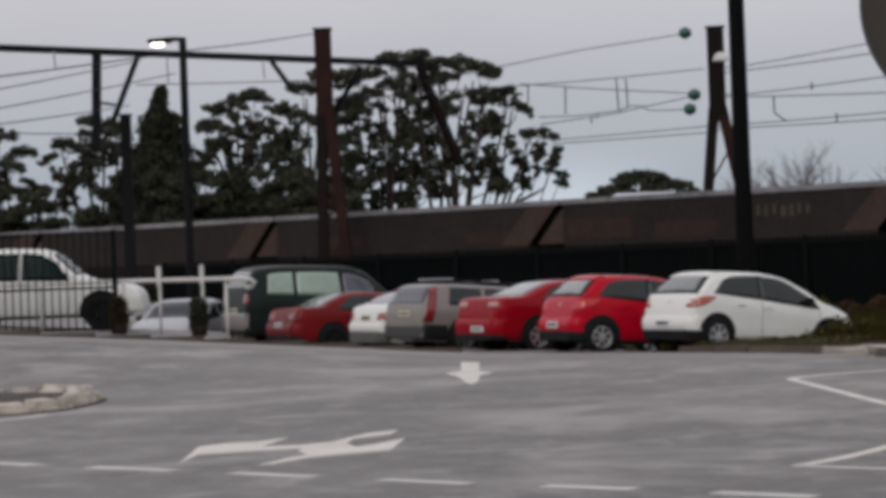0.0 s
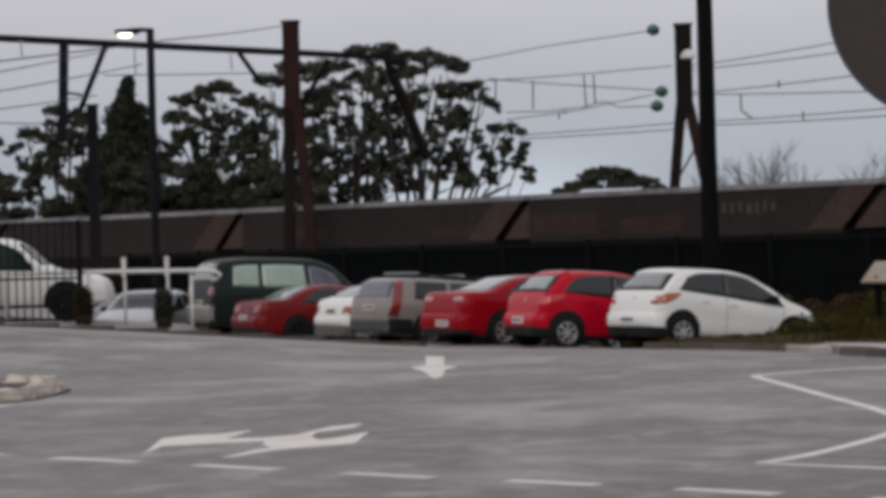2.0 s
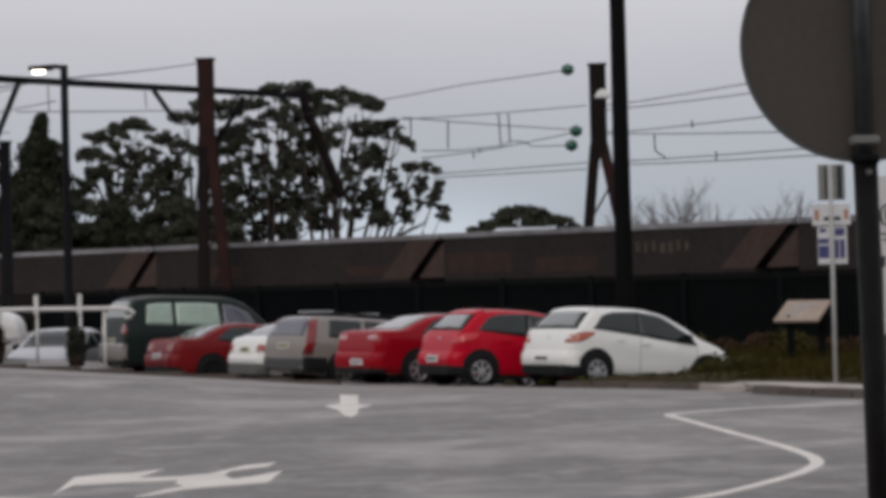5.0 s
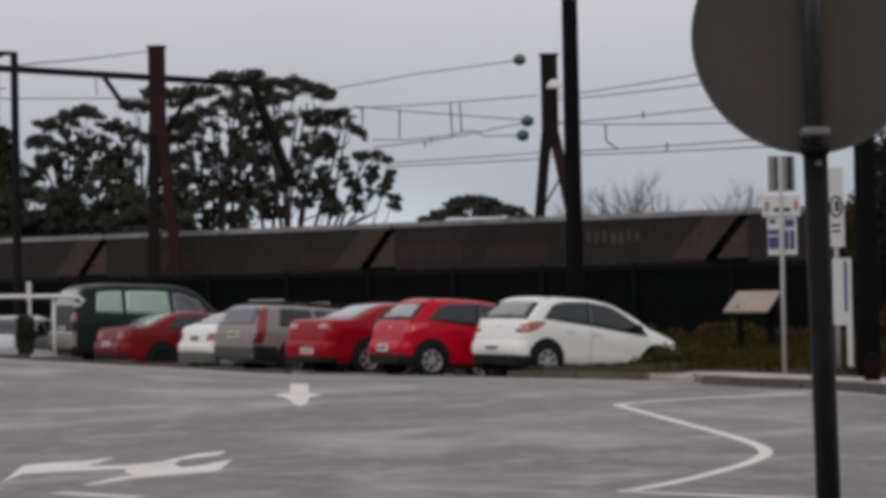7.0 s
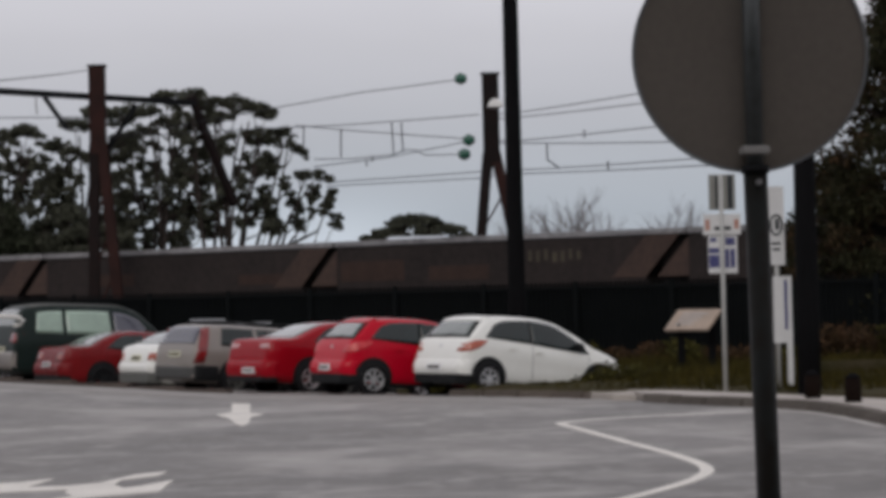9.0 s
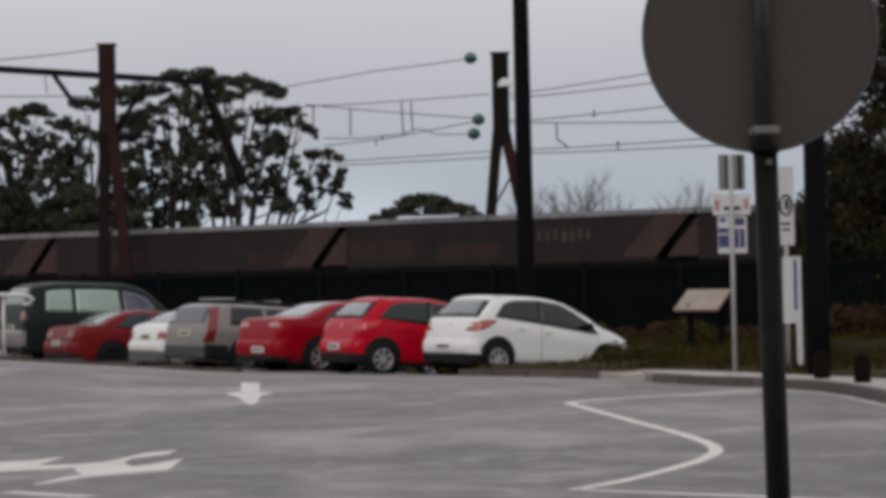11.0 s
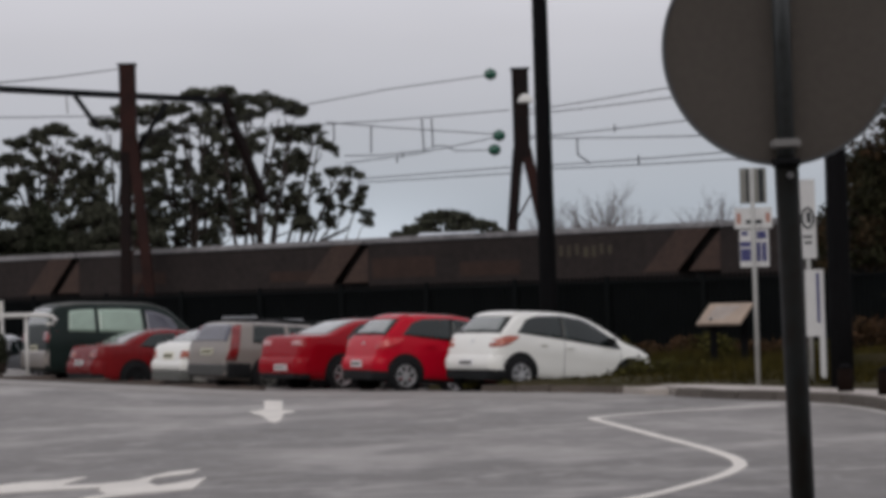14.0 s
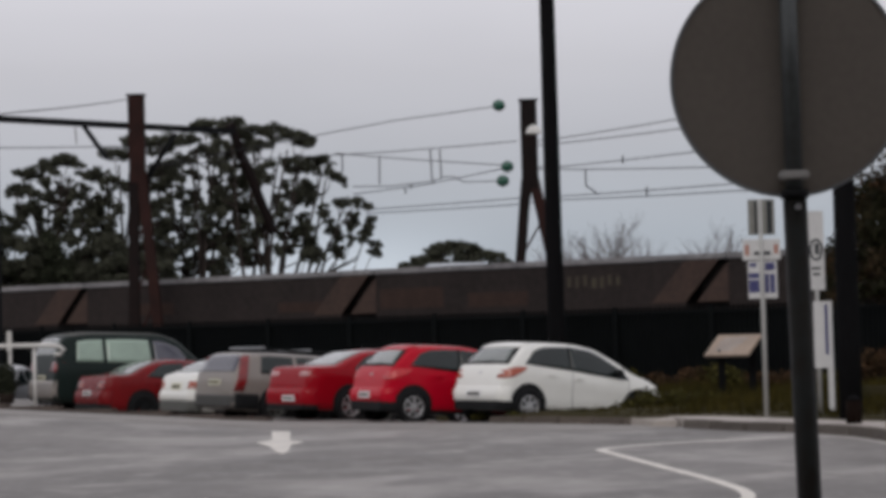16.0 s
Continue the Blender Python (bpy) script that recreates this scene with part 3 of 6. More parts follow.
# ---- cars ----
class Shell:
    """A car's skin: the height of its top line, its plan and its side section, each as smooth lines."""

    def __init__(self, length, width, top, belt, roof_in=0.2, bottom=0.2, nose=0.72, tail=0.8):
        self.L, self.W = length, width / 2
        self.top_s, self.top_z = [p[0] for p in top], [p[1] for p in top]
        self.belt_s, self.belt_z = [p[0] for p in belt], [p[1] for p in belt]
        self.roof_in, self.bottom, self.nose, self.tail = roof_in, bottom, nose, tail

    def top(self, s):
        return curve(self.top_s, self.top_z, s)

    def belt(self, s):
        return min(curve(self.belt_s, self.belt_z, s), self.top(s) - 0.05)

    def plan(self, s):
        return self.W * curve((0, 0.07, 0.25, 0.7, self.L - 1.0, self.L - 0.35, self.L - 0.08, self.L), (self.tail, self.tail + 0.07, 0.975, 1, 1, 0.93, self.nose + 0.05, self.nose), s)

    def half(self, s, z):
        """Half the width at length s and height z."""
        w, zb, zt = self.plan(s), self.belt(s), self.top(s)
        if z <= zb:
            u = (z - self.bottom) / max(0.05, zb - self.bottom)
            return w * curve((0, 0.1, 0.3, 0.55, 0.74, 0.82, 1), (0.915, 0.962, 0.985, 0.978, 0.993, 1.0, 0.955), u)
        wb = w * 0.955
        rise = min(1, (zt - zb) / 0.45)
        return wb - self.roof_in * rise * ((z - zb) / max(0.05, zt - zb)) ** 1.15

    def ring(self, s):
        zb, zt, z0 = self.belt(s), self.top(s), self.bottom + 0.10 * step(self.L - 0.7, self.L, s) + 0.08 * (1 - step(0, 0.5, s))
        z0 = min(z0, zt - 0.12)
        pts = [(0, z0), (self.half(s, z0) * 0.9, z0)]
        for u in (0.06, 0.2, 0.4, 0.6, 0.8, 0.93, 1.0):
            z = z0 + (zb - z0) * u
            pts.append((self.half(s, z), z))
        crown = min(0.10, (zt - zb) * 0.5)
        for u in (0.2, 0.45, 0.7, 0.9, 1.0):
            z = zb + (zt - crown - zb) * u
            pts.append((self.half(s, z), z))
        wr = pts[-1][0]
        for u, h in ((0.94, 0.5), (0.82, 0.78), (0.5, 0.95), (0.0, 1.0)):
            pts.append((wr * u, zt - crown + crown * h))
        return pts

    def skin(self):
        bm = bmesh.new()
        st = sorted(set([0, 0.015, 0.04, 0.08, 0.13, 0.19, 0.26] + spread(0.33, self.L - 0.33, 44) + [self.L - d for d in (0, 0.015, 0.04, 0.08, 0.13, 0.19, 0.26)]))
        rows = []
        for s in st:
            r = self.ring(s)
            rows.append([bm.verts.new((s, -y, z)) for y, z in r] + [bm.verts.new((s, y, z)) for y, z in r[-2:0:-1]])
        n = len(rows[0])
        for a, b in zip(rows, rows[1:]):
            for k in range(n):
                bm.faces.new((a[k], a[(k + 1) % n], b[(k + 1) % n], b[k]))
        bm.faces.new(rows[0])
        bm.faces.new(rows[-1][::-1])
        return bm

    def side(self, poly_lo, poly_hi, n=10, rows=6, out=0.006, sgn=-1):
        """A pane on the flank between a lower and an upper line, each (s, z) points."""
        bm = bmesh.new()
        vs = []
        for j in range(rows + 1):
            v = j / rows
            row = []
            for i in range(n + 1):
                u = i / n
                pick = lambda p: (curve(range(len(p)), [q[0] for q in p], u * (len(p) - 1)), curve(range(len(p)), [q[1] for q in p], u * (len(p) - 1)))
                a, b = pick(poly_lo), pick(poly_hi)
                s, z = a[0] + (b[0] - a[0]) * v, a[1] + (b[1] - a[1]) * v
                row.append(bm.verts.new((s, sgn * (self.half(s, z) + out), z)))
            vs.append(row)
        for a, b in zip(vs, vs[1:]):
            for i in range(n):
                bm.faces.new((a[i], a[i + 1], b[i + 1], b[i]))
        r = bmesh.ops.extrude_face_region(bm, geom=list(bm.faces))
        bmesh.ops.translate(bm, vec=(0, -sgn * 0.02, 0), verts=[v for v in r["geom"] if isinstance(v, bmesh.types.BMVert)])
        return bm

    def over(self, s0, s1, w0, w1, out=0.007, n=10, rows=8, bow=0.0):
        """A pane on the top line from s0 to s1, w0 and w1 its half widths."""
        bm = bmesh.new()
        vs = []
        for j in range(rows + 1):
            u = j / rows
            w = w0 + (w1 - w0) * u
            row = []
            for i in range(n + 1):
                y = w * (2 * i / n - 1)
                s = s0 + (s1 - s0) * u + bow * (y / max(w, 0.1)) ** 2 * (1 if s1 > s0 else -1)
                zt, zb = self.top(s), self.belt(s)
                crown = min(0.10, (zt - zb) * 0.5)
                wr = self.half(s, zt - crown)
                q = min(1.0, abs(y) / wr)
                z = zt - crown * (1 - curve((0, 0.5, 0.82, 0.94, 1.0), (1, 0.95, 0.78, 0.5, 0), q))
                g = (self.top(s + 0.02) - self.top(s - 0.02)) / 0.04
                d = Vector((-g, 0, 1)).normalized() * out
                row.append(bm.verts.new((s + d.x, y, z + d.z)))
            vs.append(row)
        for a, b in zip(vs, vs[1:]):
            for i in range(n):
                bm.faces.new((a[i], a[i + 1], b[i + 1], b[i]))
        r = bmesh.ops.extrude_face_region(bm, geom=list(bm.faces))
        bmesh.ops.translate(bm, vec=(0, 0, -0.02), verts=[v for v in r["geom"] if isinstance(v, bmesh.types.BMVert)])
        return bm

    def tail_patch(self, y0, y1, z0, z1, out=0.012, n=6, rows=5, bulge=0.0):
        """A lamp or plate on the tail, between two heights."""
        bm = bmesh.new()
        vs = []
        for j in range(rows + 1):
            z = z0 + (z1 - z0) * j / rows
            s = 0.0
            while s < 1.2 and self.top(s) - 0.03 < z:
                s += 0.01
            row = []
            for i in range(n + 1):
                y = y0 + (y1 - y0) * i / n
                sy = s
                y = math.copysign(min(abs(y), self.half(s + 0.25, z)), y)
                while sy < s + 0.25 and self.half(sy, z) < abs(y):
                    sy += 0.01
                row.append(bm.verts.new((sy - out - bulge * math.sin(math.pi * j / rows) ** 0.6, y, z)))
            vs.append(row)
        for a, b in zip(vs, vs[1:]):
            for i in range(n):
                bm.faces.new((a[i], a[i + 1], b[i + 1], b[i]))
        r = bmesh.ops.extrude_face_region(bm, geom=list(bm.faces))
        bmesh.ops.translate(bm, vec=(0.03, 0, 0), verts=[v for v in r["geom"] if isinstance(v, bmesh.types.BMVert)])
        return bm


def wheel(parent, x, y, r, sgn, spokes, rim_material):
    hub = part("wheel", ring_mesh(r * 0.64, r, 0.19), TYRE, parent, smooth=True, m=pose(x, y, r, 0, 0, 0 if sgn < 0 else 180))
    bm = bmesh.new()
    for k in range(40):
        a, b = 2 * math.pi * k / 40, 2 * math.pi * (k + 1) / 40
        for (ra, ya), (rb, yb) in (((r * 0.67, -0.075), (r * 0.61, -0.09)), ((r * 0.61, -0.09), (r * 0.585, -0.05)), ((r * 0.585, -0.05), (r * 0.57, 0.03))):
            bm.faces.new([bm.verts.new((q * math.cos(t), yy, q * math.sin(t))) for q, yy, t in ((ra, ya, a), (ra, ya, b), (rb, yb, b), (rb, yb, a))])
    bmesh.ops.remove_doubles(bm, verts=bm.verts, dist=1e-4)
    part("rim", bm, rim_material, hub, "silver alloy rim" if rim_material is ALLOY else "dark wheel rim", smooth=True)
    bm = bmesh.new()
    disc(bm, r * 0.6, 0.02, 0.03, 32)
    part("brake_disc", bm, TRIM, hub)
    bm = bmesh.new()
    disc(bm, r * 0.16, -0.085, -0.03, 20, 0.01)
    for k in range(spokes):
        box(bm, r * 0.12, r * 0.60, -0.082, -0.05, -r * 0.075, r * 0.075, 0.008, Matrix.Rotation(2 * math.pi * k / spokes + 0.3, 4, "Y"))
    part("spoke_star", bm, rim_material, hub)
    return hub


def ring_mesh(r0, r1, w):
    bm = bmesh.new()
    prof = [(r0, -w / 2 + 0.02), (r0 + (r1 - r0) * 0.5, -w / 2), (r1 - 0.015, -w / 2 + 0.015), (r1, -w / 2 + 0.04), (r1, w / 2 - 0.04), (r1 - 0.015, w / 2 - 0.015), (r0, w / 2 - 0.02)]
    n = 40
    rows = [[bm.verts.new((q * math.cos(2 * math.pi * k / n), y, q * math.sin(2 * math.pi * k / n))) for k in range(n)] for q, y in prof]
    for a, b in zip(rows, rows[1:] + rows[:1]):
        for k in range(n):
            bm.faces.new((a[k], a[(k + 1) % n], b[(k + 1) % n], b[k]))
    return bm


def arch(parent, shell, x, r, sgn):
    """A flat black patch on the flank that paints in the dark of the wheel well."""
    bm = bmesh.new()
    n, rows = 36, []
    for q in (1.0, 0.8, 0.55, 0.25):
        row = []
        for k in range(n + 1):
            t = math.pi * (-0.16 + 1.32 * k / n)
            sx, z = x + q * r * math.cos(t), max(shell.bottom - 0.02, r * 0.86 + q * r * math.sin(t))
            row.append(bm.verts.new((sx, sgn * (shell.half(sx, z) + 0.007), z)))
        rows.append(row)
    for u, v in zip(rows, rows[1:]):
        for k in range(n):
            bm.faces.new((u[k], u[k + 1], v[k + 1], v[k]))
    bm.faces.new(rows[-1])
    part("arch_shade", bm, TRIM, parent)


def car(name, m, label, shell, paint, axles, r, panes, rear=None, front=None, lamps=(), plate=None, bumper=None, spokes=5, mirror=None, handles=(), seams=(), extra=None, skirts=True, rear_glass=None, glass=None, rims=None, cover=None):
    root = thing(name, m, label, "car", "parked cars")
    glass = glass or GLASS_DARK
    body = part("body", shell.skin(), paint, root, smooth=True)
    for sgn in (-1, 1):
        for lo, hi, gm in panes:
            part("side_window", shell.side(lo, hi, sgn=sgn), gm or glass, root, smooth=True)
        for x in axles:
            arch(root, shell, x, r * 1.28, sgn)
            wheel(root, x, sgn * (shell.W - 0.062), r, sgn, spokes, rims or ALLOY)
        if skirts:
            z0 = shell.bottom
            part("sill", shell.side([(axles[0] + r * 1.25, z0), (axles[1] - r * 1.25, z0)], [(axles[0] + r * 1.25, z0 + 0.06), (axles[1] - r * 1.25, z0 + 0.06)], sgn=sgn, out=0.008), TRIM, root)
        if mirror:
            s, z = mirror
            bm = bmesh.new()
            y = shell.half(s, z)
            box(bm, s - 0.06, s + 0.08, y - 0.01 if sgn > 0 else -y - 0.19, y + 0.19 if sgn > 0 else -y + 0.01, z - 0.01, z + 0.13, 0.035)
            part("mirror", bm, TRIM, root)
        for s, z in handles:
            bm = bmesh.new()
            y = shell.half(s, z)
            box(bm, s - 0.09, s + 0.09, min(sgn * y, sgn * (y + 0.035)), max(sgn * y, sgn * (y + 0.035)), z - 0.015, z + 0.015, 0.01)
            part("door_handle", bm, paint, root)
        for lo, hi in seams:
            a, b = lo, hi
            part("door_seam", shell.side([a, (a[0] + 0.007, a[1])], [b, (b[0] + 0.007, b[1])], n=1, rows=8, sgn=sgn, out=0.003), TRIM, root)
    if rear:
        part("rear_window", shell.over(*rear), rear_glass or GLASS_SKY, root, smooth=True)
    if front:
        part("windscreen", shell.over(*front), glass, root, smooth=True)
    for nm, (y0, y1, z0, z1), k in lamps:
        part(nm, shell.tail_patch(y0, y1, z0, z1), k, root, smooth=True)
        if y0 * y1 > 0:
            part(nm, shell.tail_patch(-y1, -y0, z0, z1), k, root, smooth=True)
    if plate:
        y0, y1, z0, z1, k = plate
        lift = cover[2] + 0.005 if cover and z0 < cover[1] else 0.0
        p = part("number_plate", shell.tail_patch(y0, y1, z0, z1, out=0.02 + lift), k, root)
        q = part("plate_bar", shell.tail_patch(y0 + 0.04, y1 - 0.04, z0 + 0.035, z1 - 0.035, out=0.026 + lift), PLATE_BAR, p)
    if bumper:
        z0, z1, k = bumper
        part("bumper", shell.tail_patch(-shell.W * 0.93, shell.W * 0.93, z0, z1, out=0.02, n=24), k, root, smooth=True)
    if cover:
        z0, z1, swell = cover
        part("bumper_cover", shell.tail_patch(-shell.W * 0.95, shell.W * 0.95, z0, z1, out=0.008, n=28, rows=8, bulge=swell), paint, root, smooth=True)
    if extra:
        extra(root, shell)
    return root


WHITE_CAR = mat("white_car_paint", (0.78, 0.78, 0.74), 0.35, var=0.03, scale=1.5, fine=8, coat=0.2)
RED_BRIGHT = mat("bright_red_car_paint", (0.46, 0.003, 0.018), 0.22, var=0.06, scale=1.5, fine=8, coat=0.04, spec=0.14)
RED_DARK = mat("crimson_car_paint", (0.28, 0.003, 0.010), 0.2, var=0.06, scale=1.5, fine=8, coat=0.05, spec=0.12)
RED_OLD = mat("dull_red_car_paint", (0.165, 0.008, 0.010), 0.28, var=0.14, scale=1.5, fine=8, coat=0.04, spec=0.14)
SILVER_BEIGE = mat("silver_beige_car_paint", (0.23, 0.205, 0.185), 0.4, metal=0.1, var=0.06, scale=1.5, fine=8, coat=0.4)
GREEN_DARK = mat("dark_green_car_paint", (0.012, 0.020, 0.018), 0.35, var=0.15, scale=1.5, fine=8, coat=0.02, spec=0.12)
SILVER_CAR = mat("silver_car_paint", (0.42, 0.43, 0.45), 0.3, metal=0.4, var=0.06, scale=1.5, fine=8, coat=0.5)
BUMPER_GREY = mat("dark_grey_bumper_plastic", (0.062, 0.062, 0.060), 0.6, var=0.15, scale=3, fine=20, spec=0.3)
GREY_PLASTIC = mat("grey_bumper_plastic", (0.12, 0.122, 0.115), 0.6, var=0.12, scale=3, fine=20)

LAMP_PINK = mat("pale_red_lamp_lens", (0.50, 0.022, 0.03), 0.15, var=0.3, scale=9, fine=30, coat=0.4)

HEADING = 34.0
PITCH = 4.5


def hatch_shell():
    return Shell(3.9, 1.69, [(0, 0.55), (0.03, 0.72), (0.10, 0.93), (0.20, 1.06), (0.50, 1.36), (0.66, 1.435), (1.1, 1.47), (1.6, 1.475), (2.1, 1.42), (2.6, 1.24), (3.0, 1.02), (3.45, 0.88), (3.75, 0.72), (3.87, 0.58), (3.9, 0.45)],
                 [(0, 0.95), (0.5, 1.02), (1.2, 0.96), (2.4, 0.86), (3.2, 0.78), (3.9, 0.6)], roof_in=0.19)


HATCH_PANES = [([(0.48, 1.05), (1.0, 1.01), (1.50, 0.975)], [(0.72, 1.29), (1.0, 1.375), (1.52, 1.405)], None),
               ([(1.55, 0.97), (2.1, 0.915), (2.86, 0.85)], [(1.56, 1.405), (2.0, 1.365), (2.74, 1.02)], None)]


def hatch(name, corner, label, paint, lens, heading=HEADING):
    u = Vector((math.cos(radians(heading)), math.sin(radians(heading))))
    p = Vector(corner) + Vector((u.y, -u.x)) * 0.78
    return car(name, pose(p.x, p.y, 0.0, 0, PITCH, heading), label, hatch_shell(), paint, (0.56, 3.06), 0.30, HATCH_PANES,
               rear=(0.225, 0.485, 0.59, 0.47, 0.010), front=(2.95, 2.15, 0.66, 0.52),
               lamps=[("tail_lamp", (0.54, 0.74, 0.78, 0.95), lens)], plate=(-0.22, 0.22, 0.44, 0.56, PLATE_WHITE),
               bumper=(0.20, 0.40, TRIM), cover=(0.36, 0.64, 0.045), spokes=7, mirror=(2.55, 0.92), handles=((1.66, 0.83), (1.06, 0.87)),
               seams=(((1.53, 0.28), (1.53, 0.96)), ((2.78, 0.30), (2.84, 0.86))), extra=lambda root, sh: hatch_trim(root, sh, lens))


def hatch_trim(root, sh, lens):
    bm = bmesh.new()
    tube(bm, [(0.17, 0.02, 1.045), (0.26, -0.16, 1.13), (0.33, -0.34, 1.19)], 0.012, 0.008, n=6)
    part("rear_wiper", bm, TRIM, root)
    bm = sh.over(0.50, 0.72, 0.59, 0.60, 0.016, 10, 4)
    part("roof_spoiler", bm, next(o for o in root.children if o.name.startswith("body")).data.materials[0], root, smooth=True)
    part("badge", sh.tail_patch(-0.05, 0.05, 0.86, 0.92, out=0.018), ALLOY, root)
    part("gate_seam", sh.tail_patch(-0.66, 0.66, 0.592, 0.60, out=0.010, n=16), TRIM, root)
    part("window_frame", sh.over(0.185, 0.60, 0.70, 0.57, 0.004), TRIM, root, smooth=True)
    for sgn in (-1, 1):
        part("door_pillar", sh.side([(1.48, 0.978), (1.525, 0.974), (1.57, 0.968)], [(1.50, 1.404), (1.54, 1.404), (1.58, 1.402)], sgn=sgn, out=0.005), TRIM, root, "black door pillar", smooth=True)
        part("tail_lamp", sh.side([(0.10, 0.78), (0.26, 0.83), (0.49, 0.955)], [(0.13, 0.945), (0.30, 0.99), (0.52, 0.998)], sgn=sgn, out=0.008), lens, root, smooth=True)


hatch("white_hatchback", (0.42, 41.15), "white small hatchback with a clear rear window, parked", WHITE_CAR, LAMP_ORANGE)
hatch("red_hatchback", (-1.50, 42.7), "bright red small hatchback with silver alloy wheels", RED_BRIGHT, LAMP_PINK, heading=27.0)


def sedan_shell(L=4.55, W=1.75, H=1.46, boot=1.04):
    k = H / 1.46
    return Shell(L, W, [(0, 0.62), (0.03, 0.80), (0.08, boot - 0.06), (0.16, boot), (0.62, boot + 0.05), (1.0, 1.25 * k), (1.42, 1.405 * k), (1.9, 1.46 * k), (2.4, 1.45 * k), (2.9, 1.30 * k), (3.3, 1.06 * k), (3.7, 0.96), (4.2, 0.82), (L - 0.05, 0.62), (L, 0.45)],
                 [(0, 0.95), (0.6, 1.0), (1.2, 0.98), (2.6, 0.90), (3.6, 0.84), (L, 0.6)], roof_in=0.2)


SEDAN_PANES = [([(1.02, 1.02), (1.4, 1.0), (1.95, 0.965)], [(1.32, 1.26), (1.5, 1.33), (1.97, 1.37)], None),
               ([(2.02, 0.96), (2.5, 0.935), (3.08, 0.90)], [(2.03, 1.37), (2.4, 1.34), (2.86, 1.15)], None)]


def sedan(name, corner, label, paint, heading=HEADING, shell=None, lamps=None, plate=None, z=0.0, bumper=None, pitch=PITCH, rims=None, rear=(0.66, 1.38), cover=(0.28, 0.62, 0.05)):
    shell = shell or sedan_shell()
    u = Vector((math.cos(radians(heading)), math.sin(radians(heading))))
    p = Vector(corner) + Vector((u.y, -u.x)) * shell.W * 0.95
    return car(name, pose(p.x, p.y, z, 0, pitch, heading), label, shell, paint, (0.95, 3.6), 0.31, SEDAN_PANES,
               rear=(*rear, 0.60, 0.50, 0.007, 10, 8, 0.04), front=(3.4, 2.65, 0.66, 0.54),
               lamps=lamps or [("tail_lamp", (0.52, 0.83, 0.84, 0.99), LAMP_RED)], plate=plate or (-0.2, 0.2, 0.34, 0.46, PLATE_WHITE),
               bumper=bumper or (0.20, 0.30, TRIM), cover=cover, spokes=6, mirror=(3.0, 0.95), handles=((2.15, 0.86), (1.25, 0.88)),
               seams=(((2.0, 0.28), (1.99, 0.94)), ((3.1, 0.30), (3.12, 0.88)), ((1.05, 0.75), (1.0, 0.98))), rims=rims)


sedan("red_sedan", (-3.24, 44.85), "crimson sedan with clear tail lamps, parked in the row", RED_DARK, lamps=[("tail_lamp", (0.40, 0.74, 0.85, 0.96), LAMP_SOFT)], plate=(-0.42, 0.02, 0.36, 0.47, PLATE_WHITE))


def rack(root, sh):
    for sgn in (-1, 1):
        bm = bmesh.new()
        tube(bm, [(0.75, sgn * 0.60, 1.42), (0.8, sgn * 0.60, 1.49), (2.6, sgn * 0.60, 1.50), (2.7, sgn * 0.60, 1.43)], 0.018)
        part("roof_rail", bm, TRIM, root)
    for sgn in (-1, 1):
        part("pillar_lamp", sh.side([(0.02, 0.60), (0.10, 0.60), (0.24, 0.60)], [(0.20, 1.29), (0.28, 1.335), (0.40, 1.35)], sgn=sgn, out=0.012), LAMP_RED, root, smooth=True)
        # dark strips paint in the shade along the lower flank
        part("side_cladding", sh.side([(0.06, 0.24), (0.35, 0.24), (0.58, 0.24)], [(0.04, 0.56), (0.35, 0.56), (0.58, 0.56)], sgn=sgn, out=0.012), TRIM, root, "dark strip painting in the shade low on the flank", smooth=True)
        part("side_cladding", sh.side([(1.36, 0.22), (2.3, 0.22), (3.26, 0.22)], [(1.36, 0.50), (2.3, 0.50), (3.26, 0.50)], sgn=sgn, out=0.012), TRIM, root, "dark strip painting in the shade low on the flank", smooth=True)
    for x in (0.75, 1.85):
        bm = bmesh.new()
        box(bm, x - 0.03, x + 0.03, -0.72, 0.72, 1.505, 1.54, 0.012)
        part("roof_bar", bm, SILVER_CAR, root, "pale metal roof bar")


